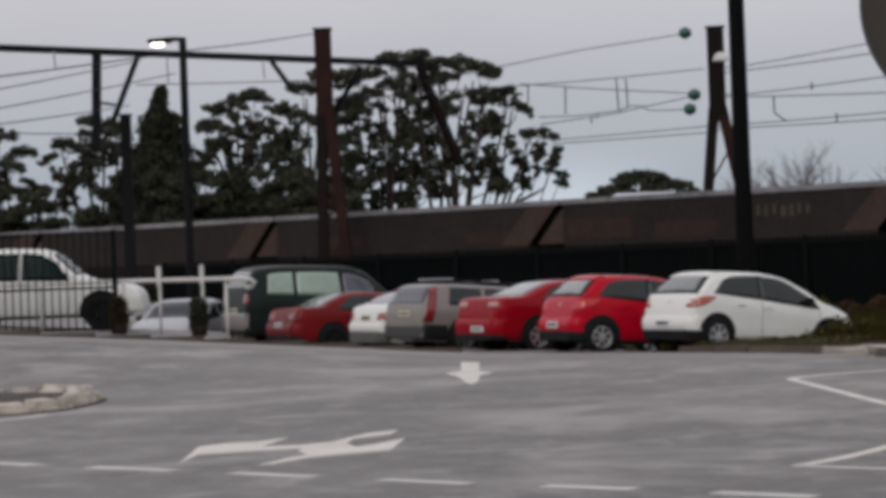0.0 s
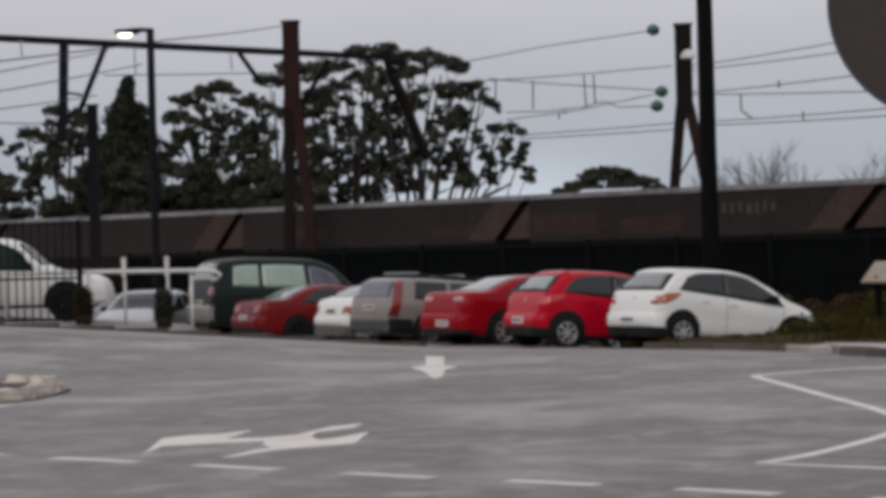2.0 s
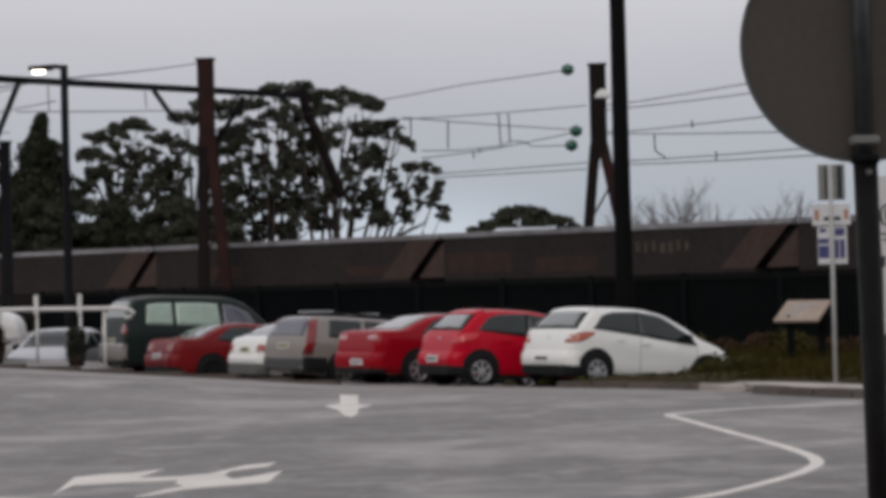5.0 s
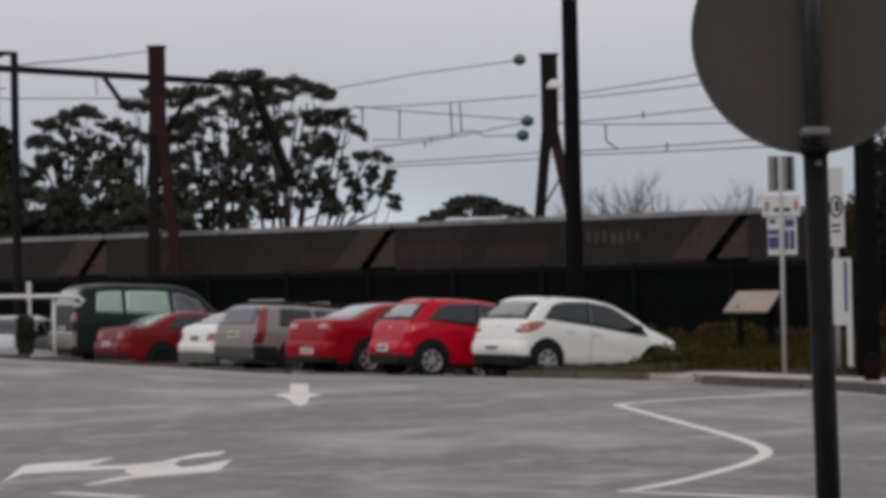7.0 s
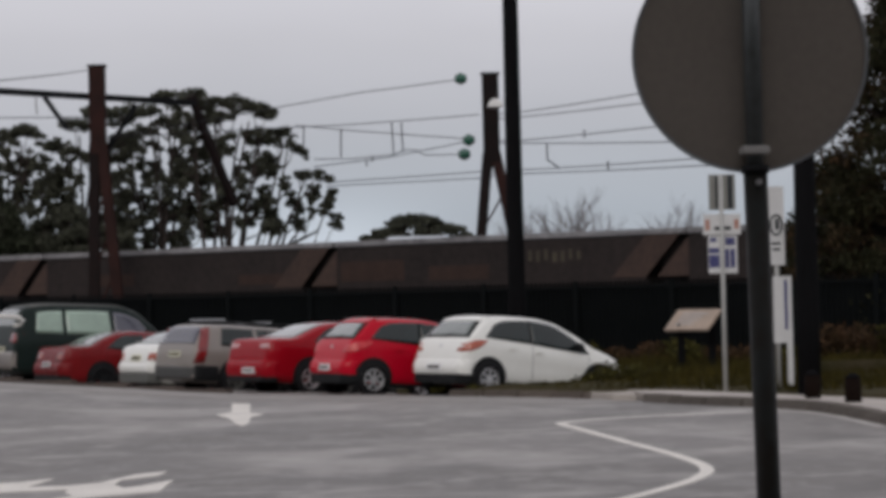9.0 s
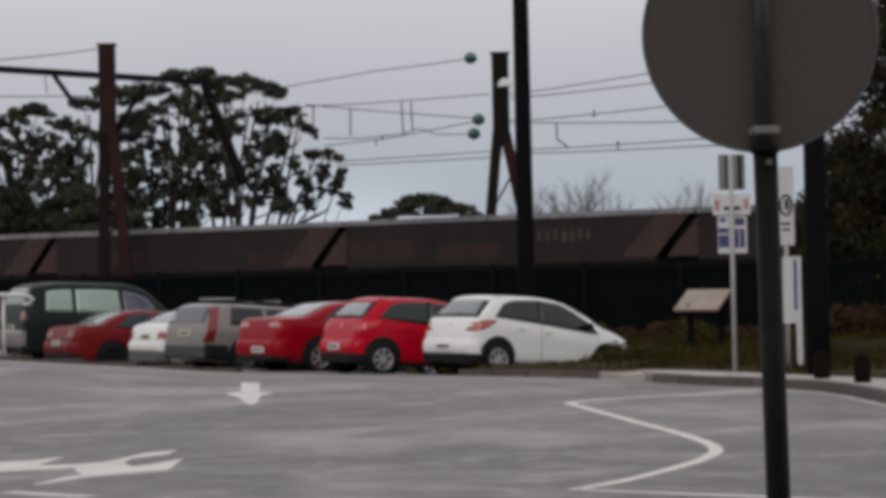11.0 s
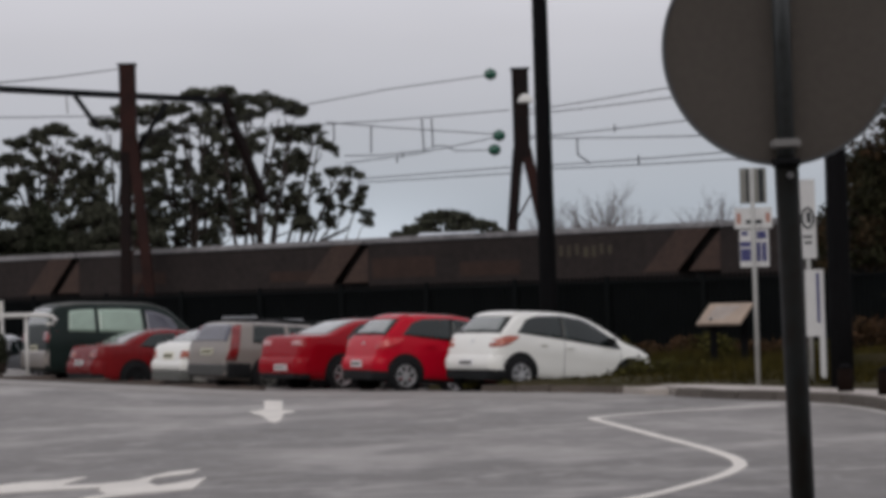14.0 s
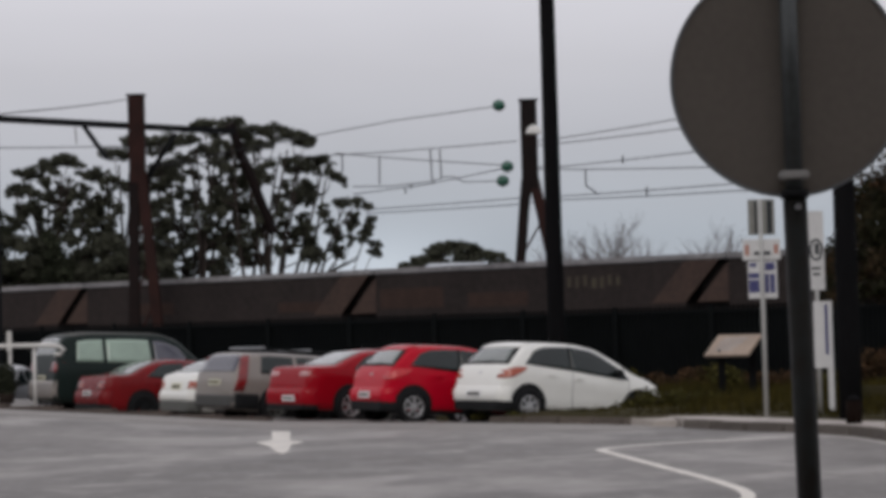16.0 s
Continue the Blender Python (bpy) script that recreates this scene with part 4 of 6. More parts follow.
wagon_shell = Shell(4.7, 1.76, [(0, 0.62), (0.02, 0.80), (0.04, 0.96), (0.09, 1.06), (0.22, 1.34), (0.36, 1.41), (1.2, 1.435), (2.2, 1.43), (2.7, 1.36), (3.25, 1.04), (3.6, 0.95), (4.3, 0.84), (4.66, 0.64), (4.7, 0.45)],
                    [(0, 0.97), (1.0, 0.96), (2.8, 0.92), (3.7, 0.86), (4.7, 0.6)], roof_in=0.16, tail=0.88)
u = Vector((math.cos(radians(HEADING)), math.sin(radians(HEADING))))
p = Vector((-4.90, 47.4)) + Vector((u.y, -u.x)) * 0.84
car("station_wagon", pose(p.x, p.y, -0.06, 0, PITCH, HEADING), "silver beige station wagon with roof bars and upright red lamps", wagon_shell, SILVER_BEIGE, (0.98, 3.65), 0.31,
    [([(0.62, 0.985), (0.9, 0.98), (1.42, 0.965)], [(0.68, 1.34), (0.9, 1.355), (1.42, 1.355)], None), ([(1.5, 0.965), (1.8, 0.96), (2.12, 0.955)], [(1.5, 1.355), (1.8, 1.355), (2.12, 1.35)], None), ([(2.18, 0.955), (2.6, 0.94), (3.0, 0.93)], [(2.18, 1.35), (2.4, 1.34), (2.72, 1.24)], None)],
    rear=(0.065, 0.24, 0.74, 0.68), front=(3.2, 2.72, 0.66, 0.56), rear_glass=GLASS_WAGON,
    plate=(-0.24, 0.24, 0.72, 0.84, PLATE), bumper=(0.28, 0.52, BUMPER_GREY), spokes=5, mirror=(2.95, 0.97), handles=((1.65, 0.86), (2.4, 0.86)),
    seams=(((1.46, 0.3), (1.46, 0.95)), ((2.15, 0.28), (2.15, 0.94)), ((3.1, 0.30), (3.1, 0.9))), extra=rack, rims=GREY_PLASTIC)

sedan("white_car", (-5.95, 49.8), "white older hatchback with pale plate, parked in the row", WHITE_CAR, shell=Shell(4.2, 1.68, [(0, 0.62), (0.03, 0.80), (0.08, 0.96), (0.16, 1.02), (0.30, 1.06), (0.70, 1.29), (1.05, 1.40), (1.6, 1.44), (2.2, 1.42), (2.7, 1.26), (3.1, 1.04), (3.5, 0.94), (3.95, 0.80), (4.15, 0.62), (4.2, 0.45)],
      [(0, 0.95), (0.6, 1.0), (1.2, 0.98), (2.6, 0.90), (3.4, 0.84), (4.2, 0.6)], roof_in=0.2), rear=(0.33, 0.98), lamps=[("tail_lamp", (0.55, 0.82, 0.70, 0.86), LAMP_ORANGE)], plate=(-0.24, 0.2, 0.68, 0.82, PLATE), bumper=(0.20, 0.44, GREY_PLASTIC), cover=(0.43, 0.64, 0.04), z=-0.14, rims=GREY_PLASTIC)
sedan("old_red_sedan", (-8.1, 51.8), "dull red rounded sedan with dark tail lamps", RED_OLD, heading=32, shell=sedan_shell(4.7, 1.78, 1.46, 1.0), lamps=[("tail_lamp", (0.36, 0.74, 0.70, 0.90), LAMP_RED), ("indicator_lamp", (0.42, 0.56, 0.74, 0.84), LAMP_ORANGE)], plate=(-0.2, 0.2, 0.55, 0.66, PLATE_WHITE), bumper=(0.20, 0.36, TRIM), cover=(0.35, 0.66, 0.05), z=-0.14, rims=TRIM)

van_shell = Shell(4.9, 1.86, [(0, 0.65), (0.03, 0.95), (0.10, 1.35), (0.22, 1.68), (0.42, 1.82), (1.2, 1.88), (2.6, 1.87), (3.1, 1.76), (3.8, 1.22), (4.2, 1.06), (4.7, 0.88), (4.86, 0.7), (4.9, 0.5)],
                  [(0, 1.15), (2.0, 1.13), (3.4, 1.08), (4.2, 0.98), (4.9, 0.7)], roof_in=0.2, tail=0.88)


def van_roof(root, sh):
    part("roof_skin", sh.over(0.45, 2.95, 0.66, 0.62, 0.012, 10, 14), GREY_PLASTIC, root, "dull grey roof", smooth=True)


u30 = Vector((math.cos(radians(30)), math.sin(radians(30))))
p = Vector((-9.55, 54.3)) + Vector((u30.y, -u30.x)) * 0.85
car("people_carrier", pose(p.x, p.y, 0.0, 0, 2, 30), "dark green people carrier with pale blinds in its windows", van_shell, GREEN_DARK, (0.95, 3.85), 0.33,
    [([(0.55, 1.19), (0.9, 1.18), (1.22, 1.17)], [(0.60, 1.66), (0.9, 1.70), (1.22, 1.71)], GLASS_GREEN), ([(1.32, 1.17), (1.9, 1.16), (2.45, 1.14)], [(1.32, 1.71), (1.9, 1.72), (2.40, 1.70)], GLASS_GREEN), ([(2.55, 1.14), (3.0, 1.12), (3.5, 1.09)], [(2.52, 1.70), (2.8, 1.66), (3.2, 1.50)], GLASS_WAGON)],
    rear=(0.10, 0.27, 0.66, 0.60), front=(3.75, 3.12, 0.72, 0.6), lamps=[("tail_lamp", (0.56, 0.86, 0.94, 1.18), LAMP_RED)], plate=(-0.24, 0.24, 0.74, 0.86, PLATE), bumper=(0.32, 0.74, SILVER_BEIGE), spokes=5, mirror=(3.3, 1.14), handles=((2.6, 1.0),),
    seams=(((2.48, 0.3), (2.48, 1.12)), ((3.5, 0.35), (3.52, 1.06))), extra=van_roof, rims=GREY_PLASTIC)

# silver car facing out, beside the people carrier
sv = sedan("silver_sedan", (-9.5, 57.6), "silver sedan parked nose out behind the rail", SILVER_CAR, heading=262, z=-0.34, pitch=0)
for y0, y1 in ((-0.74, -0.40), (0.40, 0.74)):
    bm = bmesh.new()
    box(bm, 4.28, 4.50, y0, y1, 0.58, 0.74, 0.05)
    part("headlamp", bm, LAMP_CLEAR, sv)
bm = bmesh.new()
box(bm, 4.40, 4.565, -0.36, 0.36, 0.52, 0.66, 0.03)
part("grille", bm, TRIM, sv)
bm = bmesh.new()
box(bm, 4.50, 4.58, -0.2, 0.2, 0.36, 0.47, 0.01)
part("number_plate", bm, PLATE_WHITE, sv)
# big white four wheel drive behind the black fence
fw_shell = Shell(4.75, 1.86, [(0, 0.75), (0.03, 1.1), (0.12, 1.6), (0.26, 1.84), (0.5, 1.90), (1.6, 1.93), (2.45, 1.90), (2.75, 1.80), (3.35, 1.28), (3.6, 1.17), (4.3, 1.08), (4.62, 0.95), (4.72, 0.75), (4.75, 0.55)],
                 [(0, 1.15), (2.0, 1.15), (3.3, 1.12), (4.2, 1.0), (4.75, 0.75)], roof_in=0.17, bottom=0.32, nose=0.82)
car("four_wheel_drive", pose(-15.45, 50.9, 0.50, 0, 0, 4), "large white four wheel drive behind the black fence", fw_shell, WHITE_CAR, (0.85, 3.86), 0.39,
    [([(0.35, 1.19), (0.7, 1.19), (1.1, 1.19)], [(0.44, 1.74), (0.7, 1.79), (1.1, 1.80)], None), ([(1.2, 1.19), (1.6, 1.19), (2.0, 1.18)], [(1.2, 1.80), (1.6, 1.81), (2.0, 1.81)], None), ([(2.08, 1.18), (2.6, 1.17), (3.18, 1.15)], [(2.08, 1.81), (2.4, 1.79), (2.84, 1.60)], None)],
    front=(3.32, 2.78, 0.74, 0.64), spokes=6, mirror=(3.05, 1.2), handles=((2.2, 1.05), (1.3, 1.05)), seams=(((2.04, 0.42), (2.04, 1.16)), ((3.15, 0.5), (3.2, 1.12)), ((1.15, 0.6), (1.15, 1.16))), glass=GLASS_TEAL, rims=TRIM)


# ---- railway ----
# coal train: hopper wagons 16 m long over the couplers
TRAIN = math.degrees(math.atan2(82.0 - 104.5, 12.0 + 20.0))
PERIOD = 16.0


def hopper_wagon(m, first):
    root = thing("coal_wagon", m, "dark weathered coal hopper wagon with rusty sloping ends", "train wagon", "wagons of the coal train")
    bm = bmesh.new()
    prof = [(-0.02, 2.15), (-0.02, 3.72), (0.06, 3.95), (0.06, 4.0), (2.84, 4.0), (2.84, 3.95), (2.92, 3.72), (2.92, 2.15), (2.2, 1.25), (0.7, 1.25)]
    a = [bm.verts.new((-0.3, y, z)) for y, z in prof]
    b = [bm.verts.new((13.9, y, z)) for y, z in prof]
    bm.faces.new(a)
    bm.faces.new(b[::-1])
    for i in range(len(prof)):
        j = (i + 1) % len(prof)
        bm.faces.new((a[i], a[j], b[j], b[i]))
    part("hopper_body", bm, WAGON, root)
    # rim along the top edge, its sky highlight put into the pale colour
    bm = bmesh.new()
    for y0 in (-0.10, 2.86):
        box(bm, -0.3, 15.5, y0, y0 + 0.14, 3.86, 4.08, 0.03)
    box(bm, -0.3, -0.15, 0, 2.9, 3.86, 4.08, 0.03)
    box(bm, 15.4, 15.55, 0, 2.9, 3.86, 4.08, 0.03)
    part("top_rim", bm, WAGON_LIP, root, "top rim with its skylight painted in pale grey")
    # sloping end plate that leans out over the coupling
    for y0 in (-0.05, 2.85):
        bm = bmesh.new()
        q = [(13.9, 2.3), (15.35, 3.86), (13.95, 3.86), (12.45, 2.3)]
        lo = [bm.verts.new((x, y0, z)) for x, z in q]
        hi = [bm.verts.new((x, y0 + 0.09, z)) for x, z in q]
        bm.faces.new(lo)
        bm.faces.new(hi[::-1])
        for i in range(4):
            bm.faces.new((lo[i], lo[(i + 1) % 4], hi[(i + 1) % 4], hi[i]))
        part("end_side_plate", bm, WAGON_RUST, root, "rusty brown sloping end plate")
    bm = bmesh.new()
    v = [bm.verts.new(p) for p in ((13.9, 0, 2.3), (13.9, 2.9, 2.3), (15.35, 2.9, 3.86), (15.35, 0, 3.86))]
    bm.faces.new(v)
    r = bmesh.ops.extrude_face_region(bm, geom=list(bm.faces))
    bmesh.ops.translate(bm, vec=(-0.1, 0, 0), verts=[q for q in r["geom"] if isinstance(q, bmesh.types.BMVert)])
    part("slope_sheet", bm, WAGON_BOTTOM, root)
    # triangular plate at the other end
    for y0 in (-0.04, 2.86):
        bm = bmesh.new()
        q = [(-1.62, 2.3), (-0.3, 2.3), (-0.3, 3.72)]
        lo = [bm.verts.new((x, y0, z)) for x, z in q]
        hi = [bm.verts.new((x, y0 + 0.08, z)) for x, z in q]
        bm.faces.new(lo)
        bm.faces.new(hi[::-1])
        for i in range(3):
            bm.faces.new((lo[i], lo[(i + 1) % 3], hi[(i + 1) % 3], hi[i]))
        part("end_gusset", bm, WAGON_RUST, root, "rusty triangular gusset")
    bm = bmesh.new()
    box(bm, -0.1, 15.4, 0.5, 2.4, 0.95, 1.25, 0.02)
    box(bm, -0.25, 15.6, 1.3, 1.6, 0.95, 1.15)
    box(bm, -1.6, -0.2, 0.3, 2.6, 1.25, 3.75, 0.05)
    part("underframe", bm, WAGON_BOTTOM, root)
    for bx in (2.2, 13.3):
        bm = bmesh.new()
        box(bm, bx - 1.3, bx + 1.3, 0.35, 0.5, 0.55, 0.85, 0.03)
        box(bm, bx - 1.3, bx + 1.3, 2.4, 2.55, 0.55, 0.85, 0.03)
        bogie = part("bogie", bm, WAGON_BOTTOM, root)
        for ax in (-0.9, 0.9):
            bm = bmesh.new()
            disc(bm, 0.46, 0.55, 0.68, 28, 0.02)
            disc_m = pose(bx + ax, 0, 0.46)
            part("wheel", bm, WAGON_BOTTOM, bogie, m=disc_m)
    bm = bmesh.new()
    pts = []
    for i in range(25):
        x = 0.3 + 15.0 * i / 24
        pts.append([bm.verts.new((x, y, 3.86 + 0.10 * math.sin(math.pi * (y - 0.05) / 2.8) * step(0, 2, x) * (1 - step(13.3, 15.3, x)) * (0.8 + 0.3 * noise.noise(Vector((x, y, 3)))))) for y in spread(0.05, 2.85, 8)])
    for p, q in zip(pts, pts[1:]):
        for k in range(8):
            bm.faces.new((p[k], p[k + 1], q[k + 1], q[k]))
    part("coal_load", bm, COAL, root, smooth=True)
    return root


def wagon_pose(s):
    c, sn = math.cos(radians(TRAIN)), math.sin(radians(TRAIN))
    return pose(-20.0 + c * s, 104.5 + sn * s, 0.18, 0, 0, TRAIN)


w0 = hopper_wagon(wagon_pose(5.75 - 15.35), True)
for k in (-2, -1, 1, 2, 3):
    copy_thing(w0, wagon_pose(5.75 - 15.35 + PERIOD * k))

# rust patches and faded unreadable spray paint on the wagon sides
for k, (a, b, z0, z1, mt) in enumerate(((22.3, 25.4, 2.5, 3.3, WAGON_PATCH), (26.6, 29.4, 2.45, 3.0, WAGON_PATCH), (8.6, 11.2, 2.6, 3.1, WAGON_PATCH), (17.0, 19.4, 2.5, 2.9, WAGON_PATCH))):
    c, sn = math.cos(radians(TRAIN)), math.sin(radians(TRAIN))
    bm = bmesh.new()
    box(bm, 0, b - a, -0.012, 0.0, z0, z1, 0.004)
    ob = part("rust_patch", bm, mt, m=wagon_pose(a) @ pose(0, -0.022, -0.05))
    tagged(ob, "faded rust brown repaint patch on the wagon side", "paint patch")
spray = thing("graffiti", wagon_pose(31.2) @ pose(0, -0.03, 0.0), "faded pale spray lettering, unreadable, on the wagon", "graffiti")
for k in range(7):
    bm = bmesh.new()
    box(bm, 0.36 * k, 0.36 * k + random.uniform(0.16, 0.26), -0.006, 0.0, 3.0 + random.uniform(-0.05, 0.05), 3.42 + random.uniform(-0.08, 0.05), 0.003)
    part("bar", bm, SPRAY, spray)

# masts: boxed head on two spread legs
def mast(pos, top, spread_x, split, lean, head_mat, name="railway_mast"):
    root = thing(name, pose(*pos), "rusty steel railway mast on two spread legs", "railway mast", "masts of the overhead line")
    z1 = top - pos[2]
    zs = split - pos[2]
    bm = bmesh.new()
    for y in (-0.30, 0.22):
        box(bm, -0.32, 0.32, y, y + 0.08, zs - 0.4, z1, 0.01)
    for x in (-0.34, 0.26):
        box(bm, x, x + 0.08, -0.26, 0.26, zs - 0.4, z1, 0.01)
    part("head", bm, head_mat, root)
    bm = bmesh.new()
    box(bm, -0.40, 0.40, -0.36, 0.36, z1, z1 + 0.06, 0.01)
    part("cap", bm, STEEL_DARK, root)
    for sgn, xb, k in ((-1, lean[0], STEEL_BROWN), (1, lean[1], STEEL_RUST)):
        bm = bmesh.new()
        for y in (-0.28, 0.20):
            lo, hi = [], []
            for dx, dy in ((-0.21, 0), (0.21, 0), (0.21, 0.08), (-0.21, 0.08)):
                lo.append(bm.verts.new((xb + dx, y + dy, 0)))
                hi.append(bm.verts.new((sgn * 0.16 + dx, y + dy, zs)))
            bm.faces.new(lo[::-1])
            bm.faces.new(hi)
            for i in range(4):
                bm.faces.new((lo[i], lo[(i + 1) % 4], hi[(i + 1) % 4], hi[i]))
        part("leg", bm, k, root)
    n = 5
    for i in range(n):
        u0, u1 = i / n, (i + 1) / n
        bm = bmesh.new()
        xa = lean[0] + (-0.16 - lean[0]) * u0
        xb = lean[1] + (0.16 - lean[1]) * u1
        tube(bm, [(xa, -0.2, zs * u0), (xb, -0.2, zs * u1)], 0.05, n=6)
        part("lacing_bar", bm, STEEL_RUST, root)
    return root


mast((-12.02, 96.0, -0.4), 12.04, 0.5, 8.73, (-0.32, 0.95), STEEL_RUST)
mast((4.56, 94.0, -0.4), 11.17, 0.5, 7.9, (-1.0, 1.75), STEEL_BROWN)

# portal beam over the near tracks
gantry = thing("gantry", pose(0, 0, 0), "dark steel portal beam over the tracks with raking struts", "gantry", "")
BEAM_L, BEAM_M, BEAM_R = Vector((-23.23, 85.55, 10.79)), Vector((-12.02, 95.6, 10.79)), Vector((-8.25, 100.13, 10.79))


def bar(parent, a, b, w, k, name="strut", h=None):
    a, b = Vector(a), Vector(b)
    L = (b - a).length
    bm = bmesh.new()
    box(bm, -w / 2, w / 2, -(h or w) / 2, (h or w) / 2, 0, L, 0.02)
    q = (b - a).to_track_quat("Z", "Y").to_matrix().to_4x4()
    return part(name, bm, k, parent, m=Matrix.Translation(a) @ q)


far_left = BEAM_L + (BEAM_L - BEAM_M) * 0.45
bar(gantry, far_left, BEAM_R, 0.26, STEEL_DARK, "beam")
bar(gantry, (far_left.x, far_left.y, -0.1), far_left + Vector((0, 0, 0.2)), 0.35, STEEL_RUST, "post")
bar(gantry, (-13.97, 94.01, 10.62), (-13.02, 94.01, 9.22), 0.20, STEEL_DARK)
bar(gantry, (-10.47, 96.83, 10.47), (-11.9, 96.83, 8.29), 0.20, STEEL_DARK)
bar(gantry, (-18.74, 89.87, 10.71), (-19.87, 89.87, 8.06), 0.20, STEEL_DARK)
bar(gantry, (-20.14, 88.56, 10.85), (-20.29, 88.56, 6.76), 0.32, STEEL_DARK, 'hanger')
bar(gantry, (-20.13, 88.56, 8.74), (-19.45, 88.56, 8.62), 0.10, STEEL_DARK, 'tie')
bar(gantry, (-8.5, 101.13, 11.22), (-6.77, 103.13, 6.36), 0.32, STEEL_BROWN, 'raking_leg')
bar(gantry, (-21.55, 87.22, 10.74), (-21.5, 87.22, 10.03), 0.07, STEEL_GREY, 'bracket')
bar(gantry, (-17.76, 90.75, 10.68), (-17.73, 90.75, 9.53), 0.07, STEEL_GREY, 'bracket')
bar(gantry, (-14.29, 93.75, 10.56), (-14.24, 93.75, 9.85), 0.07, STEEL_GREY, 'bracket')

signal_post = thing("signal_post", pose(-19.82, 92.0, -0.4), "dark steel post beside the tracks", "post")
bm = bmesh.new()
box(bm, -0.2, 0.2, -0.2, 0.2, 0, 8.83, 0.02)
box(bm, -0.26, 0.26, -0.26, 0.26, 8.83, 8.89, 0.01)
part("shaft", bm, STEEL_DARK, signal_post)

# overhead wires
WIRES = [
    ((-12.5, 70.0, 8.8), (-12.4, 96.0, 11.9)),
    ((-17.5, 50.0, 6.0), (-12.5, 70.0, 8.8)),
    ((-19.1, 70.0, 7.8), (-18.7, 90.0, 10.5)),
    ((-19.1, 70.0, 7.2), (-17.3, 90.0, 9.9)),
    ((-19.1, 70.0, 6.7), (-19.2, 90.0, 8.7)),
    ((-18.9, 90.0, 9.5), (-12.3, 96.0, 9.9)),
    ((-21.8, 80.0, 7.1), (-20.6, 90.0, 7.6)),
]
# wires of the open line, span by span
RUNS = [
    [(-12.0, 96.4, 9.0), (-4.59, 96.0, 10.12), (-0.98, 95.5, 10.65), (3.17, 94.3, 11.0)],
    [(-12.0, 97, 9.1), (-6.29, 96.0, 9.22), (-1.25, 96.0, 9.36), (4.09, 94.5, 9.54)],
    [(-3.65, 96.0, 9.37), (-1.26, 96.0, 9.1), (3.6, 94.0, 8.5)],
    [(-2.9, 96, 7.92), (-1.29, 96.0, 7.9), (0.51, 96.0, 8.05), (1.0, 96.0, 8.23), (1.41, 96.0, 8.22), (1.83, 96.0, 7.99), (3.42, 94.3, 7.88)],
    [(-2.9, 96.0, 7.6), (0.15, 96.0, 7.91), (3.6, 94.3, 8.42)],
    [(-2.4, 96.0, 6.92), (4.6, 95.0, 7.2)],
    [(-2.4, 96.0, 6.76), (4.6, 95.0, 6.93)],
    [(4.8, 94.0, 9.5), (5.9, 93.0, 9.5), (9.64, 83.78, 9.31), (15.5, 69, 9.0)],
    [(4.8, 94.0, 9.3), (5.89, 93.0, 9.29), (9.63, 83.78, 8.93), (15.5, 69, 8.2)],
    [(4.8, 94.0, 8.4), (5.87, 93.0, 8.32), (10.38, 81.53, 7.93), (15.5, 69, 7.4)],
    [(4.8, 94.0, 8.3), (5.87, 93.0, 8.2), (10.36, 81.53, 7.32), (15.5, 69, 6.3)],
    [(4.6, 95.0, 7.15), (5.94, 92.78, 7.09), (11.06, 79.28, 6.56), (15.5, 69, 6.1)],
    [(4.6, 95.0, 7.0), (5.93, 92.78, 6.93), (11.05, 79.28, 6.3), (15.5, 69, 5.7)],
]
WIRES += [(a, b) for run in RUNS for a, b in zip(run, run[1:])]
for a, b in WIRES:
    a, b = Vector(a), Vector(b)
    pts = [a.lerp(b, i / 10) - Vector((0, 0, 0.0015 * (b - a).length * 4 * (i / 10) * (1 - i / 10))) for i in range(11)]
    bm = bmesh.new()
    tube(bm, pts, 0.022, n=5)
    tagged(part("overhead_wire", bm, WIRE), "thin dark overhead line wire", "wire", "overhead wires")
DROPPERS = [((0.43, 96.0, 9.4), (0.49, 96.0, 8.07)), ((0.84, 96.0, 9.4), (0.88, 96.0, 8.2)), ((-3.31, 96.0, 9.3), (-3.33, 96.0, 8.5)), ((-1.73, 96.0, 9.2), (-1.76, 96.0, 8.0)), ((-0.42, 96.0, 8.0), (-0.43, 96.0, 7.75)), ((-0.67, 96.0, 7.85), (-0.67, 96.0, 7.55)), ((6.65, 91.0, 8.05), (6.66, 91.0, 7.37)), ((6.66, 91.0, 7.37), (7.15, 91.0, 7.0)), ((7.9, 87.9, 8.3), (7.9, 87.9, 8.0)), ((8.6, 85.9, 6.95), (8.6, 85.9, 6.6))]
for a, b in DROPPERS:
    bm = bmesh.new()
    tube(bm, [a, b], 0.032, n=5)
    tagged(part("wire_dropper", bm, WIRE), "short dark wire between overhead lines", "wire", "droppers")
for p in [(3.34, 94.0, 11.02), (3.62, 94.0, 8.45), (3.42, 94.0, 7.86)]:
    root = thing("insulator", pose(*p), "green glazed ribbed insulator on the overhead wire", "insulator", "insulators")
    for k in range(3):
        bm = bmesh.new()
        bmesh.ops.create_uvsphere(bm, u_segments=14, v_segments=8, radius=0.26, matrix=Matrix.Translation((0.11 * (k - 1), 0, 0)) @ Matrix.Diagonal((0.62, 1 - 0.2 * abs(k - 1), 1 - 0.2 * abs(k - 1), 1)))
        part("shed", bm, INSULATOR, root, smooth=True)

